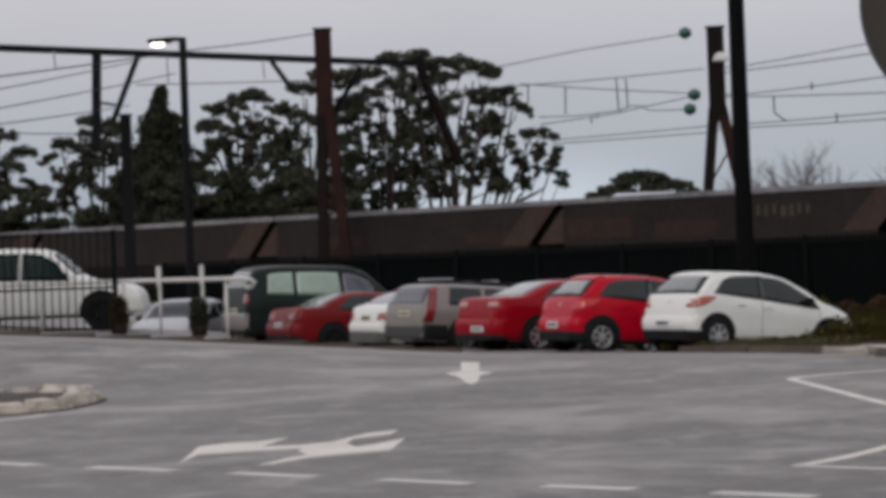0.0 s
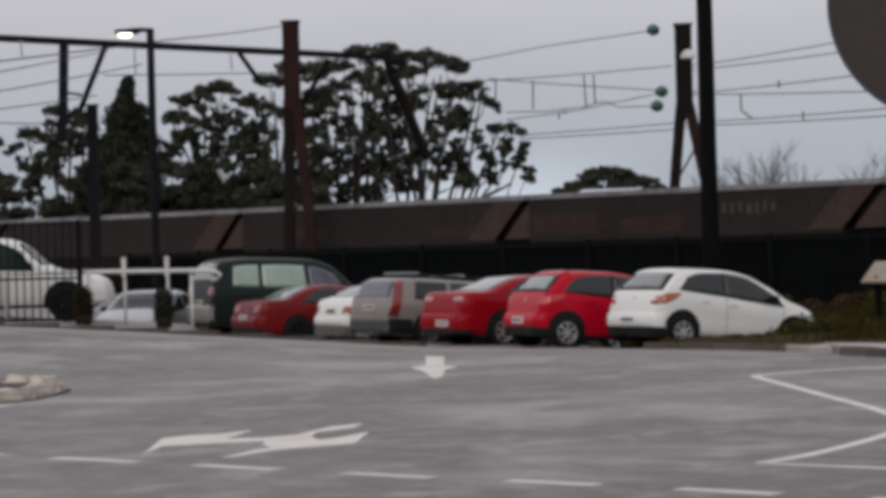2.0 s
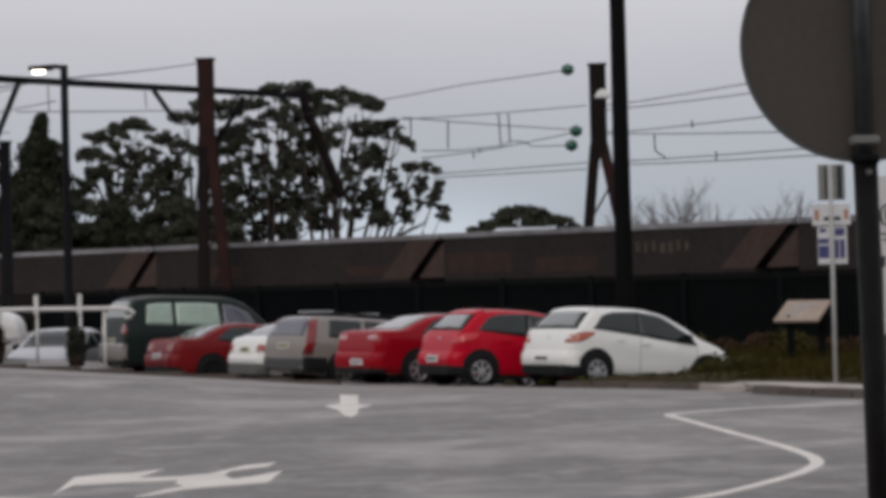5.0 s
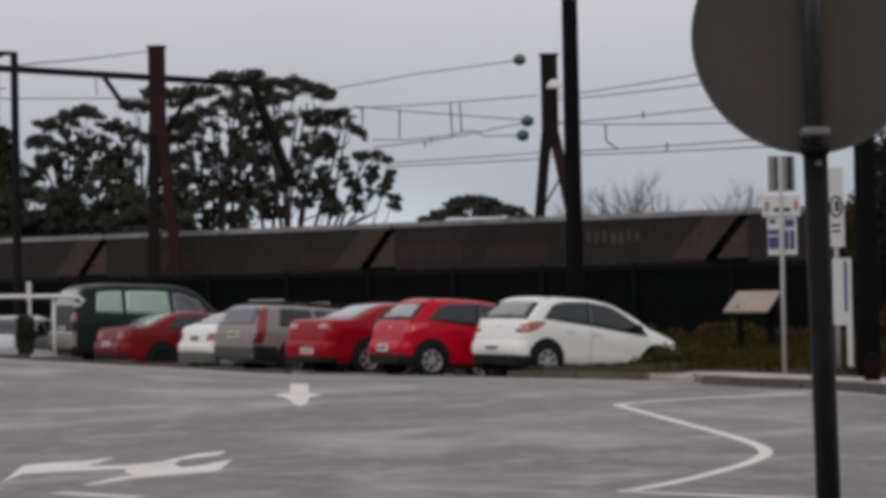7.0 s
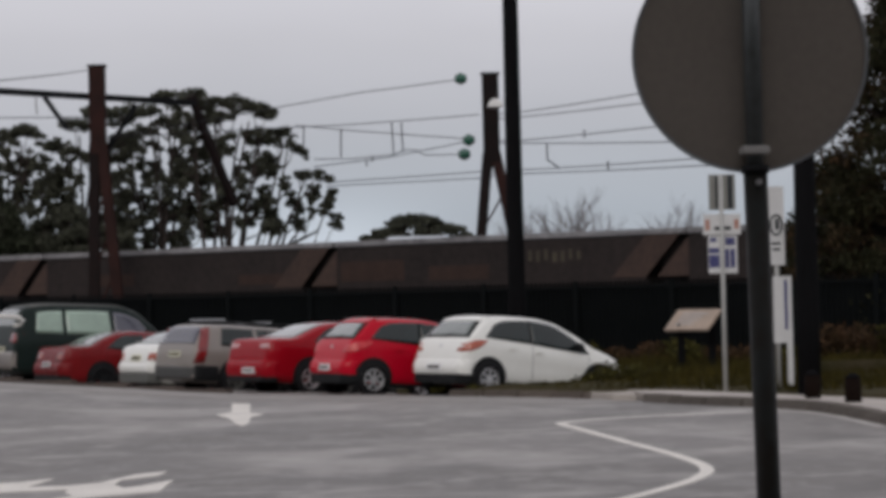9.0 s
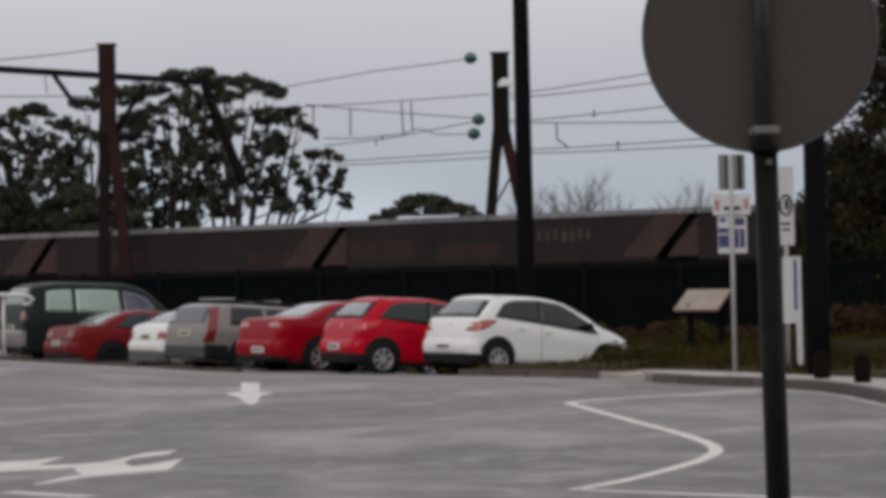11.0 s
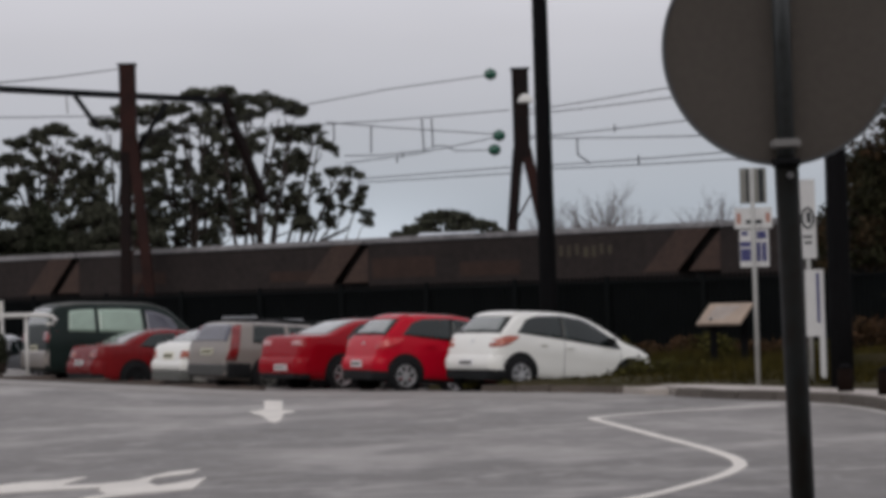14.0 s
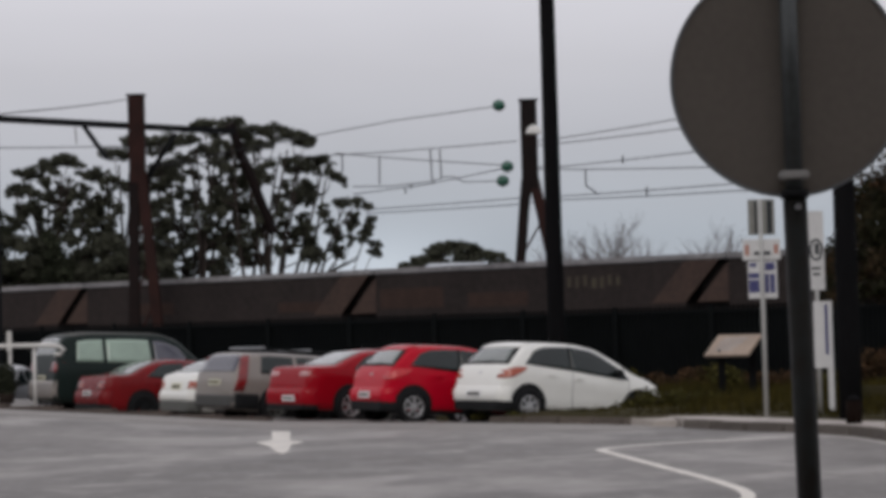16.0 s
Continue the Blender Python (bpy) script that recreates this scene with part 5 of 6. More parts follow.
flood = thing("flood_lamp", pose(4.64, 91.5, 9.58), "small white flood lamp on the mast", "lamp")
bm = bmesh.new()
bmesh.ops.create_uvsphere(bm, u_segments=16, v_segments=8, radius=0.36, matrix=Matrix.Diagonal((0.9, 0.8, 1.0, 1)))
bmesh.ops.delete(bm, geom=[v for v in bm.verts if v.co.z < -0.1], context="VERTS")
part("shade", bm, WHITE_PAINT, flood, smooth=True)
bm = bmesh.new()
tube(bm, [(0, 0, 0.2), (0.0, 0.8, 0.3), (0.05, 2.4, 0.25)], 0.05)
part("arm", bm, STEEL_DARK, flood)

# ---- poles ----
def timber_pole(x, y, z, h, r, label):
    root = thing("timber_pole", pose(x, y, z), label, "pole", "timber poles")
    bm = bmesh.new()
    tube(bm, [(0, 0, h * i / 8) for i in range(9)], r, r * 0.78, n=20)
    part("shaft", bm, TIMBER, root, smooth=True)
    return root


timber_pole(2.91, 50.0, -0.05, 13.0, 0.20, "tall dark timber power pole behind the cars")
timber_pole(6.43, 34.3, 0.05, 10.5, 0.178, "tall dark timber pole on the footpath")

lamp = thing("street_lamp", pose(-11.3, 60.0, -0.02), "dark steel street lamp with a lit flat head", "street lamp")
bm = bmesh.new()
tube(bm, [(0, 0, 8.1 * i / 6) for i in range(7)], 0.12, 0.10, n=14)
part("post", bm, STEEL_DARK, lamp, smooth=True)
bm = bmesh.new()
tube(bm, [(0.08, 0, 8.05), (-0.3, 0, 8.08), (-0.65, 0, 8.06)], 0.06, n=10)
part("arm", bm, STEEL_DARK, lamp, smooth=True)
bm = bmesh.new()
box(bm, -0.95, -0.28, -0.16, 0.16, 7.98, 8.10, 0.04)
head = part("lamp_head", bm, STEEL_DARK, lamp)
bm = bmesh.new()
bmesh.ops.create_uvsphere(bm, u_segments=16, v_segments=8, radius=1, matrix=Matrix.Translation((-0.68, 0, 7.95)) @ Matrix.Diagonal((0.19, 0.12, 0.06, 1)))
part("lens", bm, LAMP_ON, head, "glowing white lens", smooth=True)


# ---- black steel railway fence behind the cars ----
def picket_fence(name, a, b, h, gap, label, post_gap, zf, r=0.016, rails=(0.18, -0.15), spear=False):
    root = thing(name, pose(0, 0, 0), label, "fence")
    a, b = Vector(a), Vector(b)
    L = (b - a).length
    ang = math.degrees(math.atan2(b.y - a.y, b.x - a.x))
    first = None
    for i in range(int(L / gap)):
        p = a.lerp(b, (i + 0.5) * gap / L)
        m = pose(p.x, p.y, zf(p.x, p.y), 0, 0, ang)
        if first is None:
            bm = bmesh.new()
            box(bm, -r, r, -r, r, 0.08, h)
            first = part("picket", bm, BLACK_PAINT, root, m=m)
        else:
            share("picket", first, root, m)
    first = None
    for i in range(int(L / post_gap) + 1):
        p = a.lerp(b, min(1, i * post_gap / L))
        m = pose(p.x, p.y, zf(p.x, p.y), 0, 0, ang)
        if first is None:
            bm = bmesh.new()
            box(bm, -0.05, 0.05, -0.05, 0.05, -0.2, h + 0.01, 0.008)
            first = part("post", bm, BLACK_PAINT, root, m=m)
        else:
            share("post", first, root, m)
    for z in rails:
        bm = bmesh.new()
        zz = z if z > 0 else h + z
        pa, pb = Vector((a.x, a.y, zf(a.x, a.y) + zz)), Vector((b.x, b.y, zf(b.x, b.y) + zz))
        box(bm, 0, (pb - pa).length, -0.035, 0.0, -0.025, 0.025, 0.0, Matrix.Translation(pa) @ (pb - pa).to_track_quat("X", "Z").to_matrix().to_4x4())
        part("rail", bm, BLACK_PAINT, root)
    return root


picket_fence("railway_fence", (-12.4, 62.0, 0), (14.0, 47.6, 0), 2.5, 0.12, "black steel picket fence along the railway", 2.4, lambda x, y: -0.43)
# black sheets added behind the open pickets to stand for the shade beyond
bm = bmesh.new()
a, b = Vector((-12.4, 62.12, 0)), Vector((14.0, 47.72, 0))
screen = thing("fence_screen", Matrix.Translation(a) @ (b - a).to_track_quat("X", "Z").to_matrix().to_4x4(), "added black sheets standing for the shade behind the railway fence pickets", "fence screen")
bm.free()
for i in range(int((b - a).length / 2.4) + 1):
    bm = bmesh.new()
    box(bm, 2.4 * i + 0.01, 2.4 * i + 2.39, 0, 0.02, -0.45, 1.96, 0.0)
    part("sheet", bm, BLACK_PAINT, screen)

# black fence beside the drive on the left
picket_fence("drive_fence", (-18.0, 48.9, 0), (-10.88, 48.9, 0), 2.28, 0.175, "tall black steel fence beside the drive", 7.1, lambda x, y: 0.46, r=0.014, rails=(0.12, 1.02, -0.05))

# ---- white pipe rail ----
rail = thing("pipe_rail", pose(0, 0, 0), "white painted pipe rail with a looped end", "railing")
bm = bmesh.new()
tube(bm, [(-18.0, 49.15, 1.62), (-10.8, 49.15, 1.60), (-8.15, 49.0, 1.57), (-7.92, 49.0, 1.54), (-7.82, 49.0, 1.46), (-7.88, 49.0, 1.38), (-8.02, 49.0, 1.36)], 0.05, n=10)
part("top_pipe", bm, WHITE_PAINT, rail, smooth=True)
for x, h, r in ((-9.95, 1.84, 0.032), (-9.0, 1.90, 0.032), (-8.48, 1.55, 0.036), (-10.75, 1.6, 0.04), (-12.6, 1.6, 0.04)):
    bm = bmesh.new()
    z = ground_z(x, 49.1) - 0.05
    tube(bm, [(x, 49.1, z), (x, 49.1, h)], r, n=10)
    part("post", bm, WHITE_PAINT, rail, smooth=True)
for x in (-9.95, -9.0):
    bm = bmesh.new()
    box(bm, x - 0.05, x + 0.05, 49.0, 49.06, 1.46, 1.90, 0.01)
    part("post_plate", bm, WHITE_PAINT, rail)


# ---- plants ----
def leaves(bm, centre, radii, count, size, rng, flat=0.5):
    cx, cy, cz = centre
    for _ in range(count):
        while True:
            p = Vector((rng.uniform(-1, 1), rng.uniform(-1, 1), rng.uniform(-1, 1)))
            if 0.15 < p.length < 1:
                break
        p *= 0.75 + 0.3 * rng.random()
        c = Vector((cx + p.x * radii[0], cy + p.y * radii[1], cz + p.z * radii[2]))
        q = Euler((rng.uniform(0, 6.3), rng.uniform(0, 6.3), rng.uniform(0, 6.3))).to_matrix()
        s = size * rng.uniform(0.6, 1.3)
        a, b = q @ Vector((s, 0, 0)), q @ Vector((0, s * flat, 0))
        bm.faces.new([bm.verts.new(v) for v in (c - a, c - b * 0.9, c + a, c + b)])


def shrub(name, x, y, z, r, h, label, material, rng, size=0.05, count=500, category="shrub"):
    root = thing(name, pose(x, y, z), label, category)
    bm = bmesh.new()
    for _ in range(5):
        a = rng.uniform(0, 6.28)
        tube(bm, [(0, 0, -0.05), (0.3 * r * math.cos(a), 0.3 * r * math.sin(a), h * 0.4), (0.6 * r * math.cos(a), 0.6 * r * math.sin(a), h * 0.8)], 0.015, 0.005, n=5)
    part("stem", bm, BARK, root)
    bm = bmesh.new()
    n = 7
    for k in range(n):
        a = rng.uniform(0, 6.28)
        d = rng.uniform(0.0, 0.55) * r
        leaves(bm, (d * math.cos(a), d * math.sin(a), h * rng.uniform(0.35, 0.72)), (r * 0.5, r * 0.5, h * 0.32), count // n, size, rng)
    part("foliage", bm, material, root)
    return root


prng = random.Random(7)
# small clipped conifers in pots beside the rail
for x, y, k, zz in ((-9.03, 48.7, LEAF_DARK, 0.35), (-10.75, 48.5, LEAF_RUST, 0.45)):
    root = thing("potted_shrub", pose(x, y, zz), "small dark upright shrub in a dark pot", "potted plant", "potted shrubs")
    bm = bmesh.new()
    tube(bm, [(0, 0, -0.02), (0, 0, 0.22)], 0.16, 0.2, n=16)
    part("pot", bm, CONCRETE_POT, root, smooth=True)
    bm = bmesh.new()
    for z in (0.25, 0.4, 0.55, 0.68):
        leaves(bm, (0, 0, z), (0.25 - 0.14 * abs(z - 0.4), 0.25 - 0.14 * abs(z - 0.4), 0.2), 420, 0.045, prng)
    part("foliage", bm, k, root)

# low growth by the white car and the kerb
for x, y, r, h in ((4.12, 40.8, 0.45, 0.48), (4.5, 41.0, 0.5, 0.46), (5.2, 42.2, 0.5, 0.36), (2.3, 39.9, 0.22, 0.16), (2.75, 39.75, 0.24, 0.20), (3.1, 39.6, 0.25, 0.2), (3.6, 40.3, 0.42, 0.36), (3.95, 40.2, 0.4, 0.38), (1.55, 40.0, 0.25, 0.2), (0.95, 40.8, 0.2, 0.1),
                   (5.7, 41.9, 0.5, 0.28), (6.4, 41.6, 0.55, 0.26), (7.1, 41.8, 0.55, 0.25), (5.2, 40.4, 0.5, 0.18), (6.0, 40.2, 0.5, 0.17), (6.8, 40.0, 0.5, 0.18), (4.5, 40.2, 0.4, 0.2)):
    shrub("low_shrub", x, y, 0.02, r, h, "low olive green shrub growing on the verge", LEAF_HEDGE, prng, 0.045, 420)
# hedge along the fence
for i in range(13):
    x = 4.4 + 0.72 * i
    y = 50.6 - 0.52 * 0.72 * i + prng.uniform(-0.2, 0.2)
    shrub("hedge_shrub", x, y, 0.0, 0.75, 0.66 + prng.uniform(-0.1, 0.15) + (0.4 if i > 6 else 0), "brown and olive hedge shrub before the black fence", LEAF_BROWN if i % 3 else LEAF_HEDGE, prng, 0.06, 750)

grass_bm = bmesh.new()
for _ in range(26000):
    x, y = prng.uniform(1.2, 12.0), prng.uniform(34.5, 49.0)
    if y > 50.2 - 0.52 * (x - 4.4):
        continue
    z = verge_z(x, y) - 0.01
    patch = noise.noise(Vector((x * 0.8, y * 0.6, 5)))
    if z < 0.06 or patch < -0.25 or (x < 3.6 and prng.random() < 0.6):
        continue
    h = prng.uniform(0.05, 0.13) * (1.2 + 1.2 * max(0.0, patch)) * (1.0 + 0.9 * step(39.5, 42.0, y)) * (0.45 + 0.55 * step(3.6, 4.6, x))
    a = prng.uniform(0, 6.28)
    d = Vector((math.cos(a), math.sin(a), 0)) * 0.016
    t = Vector((prng.uniform(-0.07, 0.07), prng.uniform(-0.07, 0.07), h))
    c = Vector((x, y, z))
    grass_bm.faces.new([grass_bm.verts.new(v) for v in (c - d, c + d, c + t)])
tagged(part("grass", grass_bm, GRASS), "rough olive grass and low growth on the verge", "grass", kind="stuff")

# low garden wall behind the footpath
bm = bmesh.new()
box(bm, 7.75, 13.0, 40.9, 41.15, -0.1, 0.42, 0.02)
tagged(part("garden_wall", bm, SOIL), "low brown garden edging behind the footpath", "wall", kind="structure")

# ---- bollards ----
for x, y in ((6.5, 31.45), (7.06, 29.4), (6.22, 32.97)):
    b = thing("bollard", pose(x, y, 0.11), "short dark brown timber bollard on the footpath", "bollard", "bollards")
    bm = bmesh.new()
    tube(bm, [(0, 0, -0.05), (0, 0, 0.35)], 0.12, 0.112, n=18)
    part("post", bm, BOLLARD, b, smooth=True)
    bm = bmesh.new()
    tube(bm, [(0, 0, 0.345), (0, 0, 0.38), (0, 0, 0.41)], 0.12, 0.04, n=18)
    part("cap", bm, TIMBER, b, smooth=True)

# ---- information board ----
info = thing("information_board", pose(6.0, 44.0, 0.0), "slanted brown information board on two dark legs", "information board")
bm = bmesh.new()
box(bm, -0.55, 0.55, -0.33, 0.27, -0.03, 0.03, 0.01)
part("panel", bm, BOARD, info, m=pose(0.0, -0.05, 1.21, 41, 0, -48))
bm = bmesh.new()
box(bm, -0.58, 0.58, -0.36, 0.30, -0.02, 0.02, 0.01)
part("panel_frame", bm, TIMBER, info, m=pose(0.01, -0.03, 1.18, 41, 0, -48))
for x in (-0.24, 0.36):
    bm = bmesh.new()
    box(bm, x - 0.07, x + 0.07, -0.02, 0.10, -0.05, 1.12, 0.012)
    part("leg", bm, TIMBER, info)
for k in range(4):
    bm = bmesh.new()
    box(bm, -0.34, 0.1 + 0.06 * k, -0.18 + 0.1 * k, -0.15 + 0.1 * k, 0.031, 0.033)
    part("text_bar", bm, STEEL_GREY, info, m=pose(0.0, -0.05, 1.21, 41, 0, -48))


# ---- street signs ----
def plate_on(root, x0, x1, z0, z1, k, y=-0.05, name="plate"):
    bm = bmesh.new()
    box(bm, x0, x1, y - 0.006, y + 0.002, z0, z1, 0.003)
    return part(name, bm, k, root)


def bars(parent, rows, k, y=-0.058):
    for x0, x1, z0, z1 in rows:
        bm = bmesh.new()
        box(bm, x0, x1, y - 0.003, y, z0, z1)
        part("text_bar", bm, k, parent)


post = thing("sign_post", pose(5.387, 35.91, 0.1825) @ Matrix.Scale(0.945, 4), "galvanised post with white and blue bus signs", "street sign")
bm = bmesh.new()
tube(bm, [(0, 0, -0.2), (0, 0, 3.6)], 0.038, n=14)
part("post", bm, POST_GREY, post, smooth=True)
q = plate_on(post, -0.20, 0.25, 3.0, 3.6, SIGN_GREY, y=0.046)
bars(q, [(-0.09, -0.05, 3.02, 3.58), (0.12, 0.2, 3.02, 3.58)], SIGN_INK, y=0.039)
q = plate_on(post, -0.31, 0.33, 2.58, 2.93, SIGN_WHITE, y=0.046)
bars(q, [(-0.27, -0.20, 2.66, 2.84), (0.22, 0.29, 2.68, 2.84)], SIGN_RED, y=0.039)
bars(q, [(-0.12, 0.16, 2.66, 2.72)], SIGN_INK, y=0.039)
q = plate_on(post, -0.23, 0.26, 1.93, 2.56, SIGN_WHITE, y=0.046)
bars(q, [(-0.22, -0.045, 2.27, 2.36), (-0.22, -0.045, 2.03, 2.24), (-0.20, -0.09, 2.46, 2.53), (0.05, 0.12, 2.02, 2.34), (0.14, 0.22, 2.02, 2.34), (0.06, 0.22, 2.40, 2.53)], SIGN_BLUE, y=0.039)

park = thing("sign_post", pose(6.157, 35.38, 0.2215) @ Matrix.Scale(0.919, 4), "galvanised post with a white parking sign", "street sign")
bm = bmesh.new()
tube(bm, [(0, 0, -0.2), (0, 0, 3.3)], 0.038, n=14)
part("post", bm, POST_GREY, park, smooth=True)
q = plate_on(park, -0.15, 0.14, 2.05, 3.4, SIGN_WHITE)
bm = bmesh.new()
tube(bm, [(0.1 * math.cos(t * 0.3926), -0.062, 2.74 + 0.17 * math.sin(t * 0.3926)) for t in range(17)], 0.02, n=6)
part("ring_mark", bm, SIGN_INK, q)
bars(q, [(-0.02, 0.05, 2.66, 2.84), (-0.09, 0.07, 2.40, 2.44), (-0.07, 0.06, 2.30, 2.34)], SIGN_INK)
q = plate_on(park, -0.02 - 0.06, 0.24, 0.72, 1.86, SIGN_WHITE, y=-0.045)
q2 = plate_on(park, 0.14, 0.24, 0.0, 0.72, SIGN_WHITE, y=-0.045)
bars(q, [(0.11, 0.16, 0.95, 1.8)], SIGN_BLUE, y=-0.053)

# ---- round sign close by, seen from the back ----
sign = thing("round_sign", pose(0.972, 5.9, 0.0), "round traffic sign seen from behind on a dark pole", "traffic sign")
bm = bmesh.new()
disc(bm, 0.308, 0.0, 0.012, 72, 0.003)
face = part("sign_plate", bm, SIGN_BACK, sign, "dull grey aluminium back", m=pose(0, 0, 2.24))
bm = bmesh.new()
n = 72
pr = [(0.303, -0.004), (0.311, -0.004), (0.311, 0.016), (0.303, 0.016)]
rows = [[bm.verts.new((r * math.cos(2 * math.pi * k / n), y, r * math.sin(2 * math.pi * k / n))) for k in range(n)] for r, y in pr]
for a, b in zip(rows, rows[1:] + rows[:1]):
    for k in range(n):
        bm.faces.new((a[k], a[(k + 1) % n], b[(k + 1) % n], b[k]))
part("edge_rim", bm, EDGE_RIM, face, "bright metal edge")
bm = bmesh.new()
tube(bm, [(0, -0.03, 1.85), (0, -0.03, 2.62)], 0.0235, n=20)
part("upper_pole", bm, POLE_UPPER, sign, "thinner grey green upper pole", smooth=True)
bm = bmesh.new()
tube(bm, [(0.032, -0.03, -0.05), (0.0, -0.03, 1.93)], 0.0315, 0.0315, n=24)
lower = part("lower_pole", bm, POLE_GREEN, sign, smooth=True)
bm = bmesh.new()
tube(bm, [(0, -0.03, 1.925), (0, -0.03, 1.945)], 0.037, n=24)
part("collar", bm, TRIM, lower, smooth=True)
for z in (1.985, 2.50):
    bm = bmesh.new()
    box(bm, -0.036, 0.036, -0.062, 0.0, z - 0.011, z + 0.011, 0.004)
    part("clamp", bm, POST_GREY, sign, "pale metal clamp")
for z in (1.90,):
    bm = bmesh.new()
    tube(bm, [(0.003, -0.078, z), (0.003, -0.055, z)], 0.008, n=10)
    part("bolt", bm, STEEL_GREY, lower)


# ---- trees behind the railway ----
def conifer(name, x, y, z, h, seed, label, r):
    rng = random.Random(seed)
    root = thing(name, pose(x, y, z), label, "tree", "trees behind the railway")
    bm = bmesh.new()
    tube(bm, [(0, 0, 0), (0, 0, h * 0.5), (0.1, 0, h * 0.97)], 0.022 * h, 0.03, n=9)
    lb = bmesh.new()
    for k in range(260):
        u = rng.random() ** 0.8
        a = rng.uniform(0, 6.28)
        w = r * max(0.02, 1.0 - u) ** 0.75 * rng.uniform(0.5, 1.05)
        e = Vector((math.cos(a) * w, math.sin(a) * w, h * (0.06 + 0.93 * u)))
        tube(bm, [(0, 0, e.z - 0.1 * w), e], 0.05, 0.02, n=5)
        leaves(lb, e * 1.0 - Vector((math.cos(a), math.sin(a), 0)) * w * 0.3, (0.22 + 0.3 * (1 - u) + w * 0.32, 0.22 + 0.3 * (1 - u) + w * 0.32, 0.45), 130, 0.14, rng)
    part("trunk", bm, BARK, root, smooth=True)
    part("crown", lb, LEAF_DARK, root)
    return root


def bare_tree(name, x, y, z, h, seed, label, width=0.5, lean=0.0):
    rng = random.Random(seed)
    root = thing(name, pose(x, y, z), label, "tree", "bare trees")
    bm = bmesh.new()

    def grow(p, d, L, r, lvl):
        q = p + d * L
        tube(bm, [p, p.lerp(q, 0.5) + Vector((rng.uniform(-1, 1), rng.uniform(-1, 1), 0)) * L * 0.04, q], r, r * 0.6, n=5)
        if lvl:
            for _ in range(3):
                nd = (d + Vector((rng.uniform(-width, width), rng.uniform(-width, width), rng.uniform(-0.05, 0.35)))).normalized()
                grow(p.lerp(q, rng.uniform(0.55, 1.0)), nd, L * rng.uniform(0.55, 0.8), r * 0.58, lvl - 1)

    for k in range(5):
        grow(Vector((rng.uniform(-0.3, 0.3), 0, 0)), Vector((lean + rng.uniform(-0.32, 0.32), rng.uniform(-0.3, 0.3), 1)).normalized(), h * 0.36, 0.075, 4)
    part("limb", bm, TWIG, root)
    return root


def gum(x, y, z, h, rx, seed, label, clumps=120, stems=5, base=0.34, lean=0.0, per=85, leaf=0.13, material=LEAF_GUM):
    """A eucalypt: thin stems fanning from one foot, limbs to a domed crown of small flat clumps with gaps."""
    rng = random.Random(seed)
    root = thing("gum_tree", pose(x, y, z), label, "tree", "trees behind the railway")
    bm = bmesh.new()
    spines = []
    for k in range(stems):
        a = 2 * math.pi * (k + rng.random() * 0.5) / stems
        out = Vector((math.cos(a) * rx * 0.62 + lean * h, math.sin(a) * rx * 0.5, 0))
        foot = Vector((math.cos(a) * 0.35, math.sin(a) * 0.35, 0))
        sp = [foot + out * (u ** 1.5) + Vector((0.2 * math.sin(4 * u + k + seed), 0, h * 0.86 * u)) for u in spread(0, 1, 10)]
        spines.append(sp)
        tube(bm, sp, 0.011 * h, 0.03, n=7)
    lb = bmesh.new()
    for k in range(clumps):
        a, e = rng.uniform(0, 6.28), rng.choice((rng.uniform(-0.6, 1.0), rng.uniform(0.35, 1.0)))
        rad = rng.uniform(0.45, 1.0) ** 0.6
        c = math.sqrt(max(0.0, 1 - max(0, e) ** 2))
        tip = Vector((math.cos(a) * rx * rad * c + lean * h * (0.6 + 0.4 * e), math.sin(a) * rx * 0.85 * rad * c, h * (base + 0.5 * (1 - base)) + h * 0.5 * (1 - base) * e * (0.75 + 0.25 * rad)))
        best = min(((sp[i] - tip).length + 0.6 * abs(sp[i].z - tip.z * 0.72), i, q) for q, sp in enumerate(spines) for i in range(2, 10))
        s0 = spines[best[2]][best[1]]
        mid = s0.lerp(tip, 0.55) + Vector((0, 0, -0.06 * (tip - s0).length))
        tube(bm, [s0, mid, tip], 0.05, 0.015, n=5)
        r = rng.uniform(0.22, 0.66) * (0.7 + 0.5 * max(0, e)) * (rx / 3.6) ** 0.5
        leaves(lb, tip, (r * 1.45, r * 1.3, r * 0.55), int(per * (0.4 + r)), leaf, rng)
        for _ in range(2):
            p = mid.lerp(tip, rng.uniform(0.3, 1.0)) + Vector((rng.uniform(-1, 1), rng.uniform(-1, 1), rng.uniform(-0.5, 0.5))) * 0.6
            leaves(lb, p, (0.3, 0.3, 0.2), int(per * 0.18), leaf, rng)
    part("trunk", bm, BARK, root, smooth=True)
    part("crown", lb, material, root)
    return root


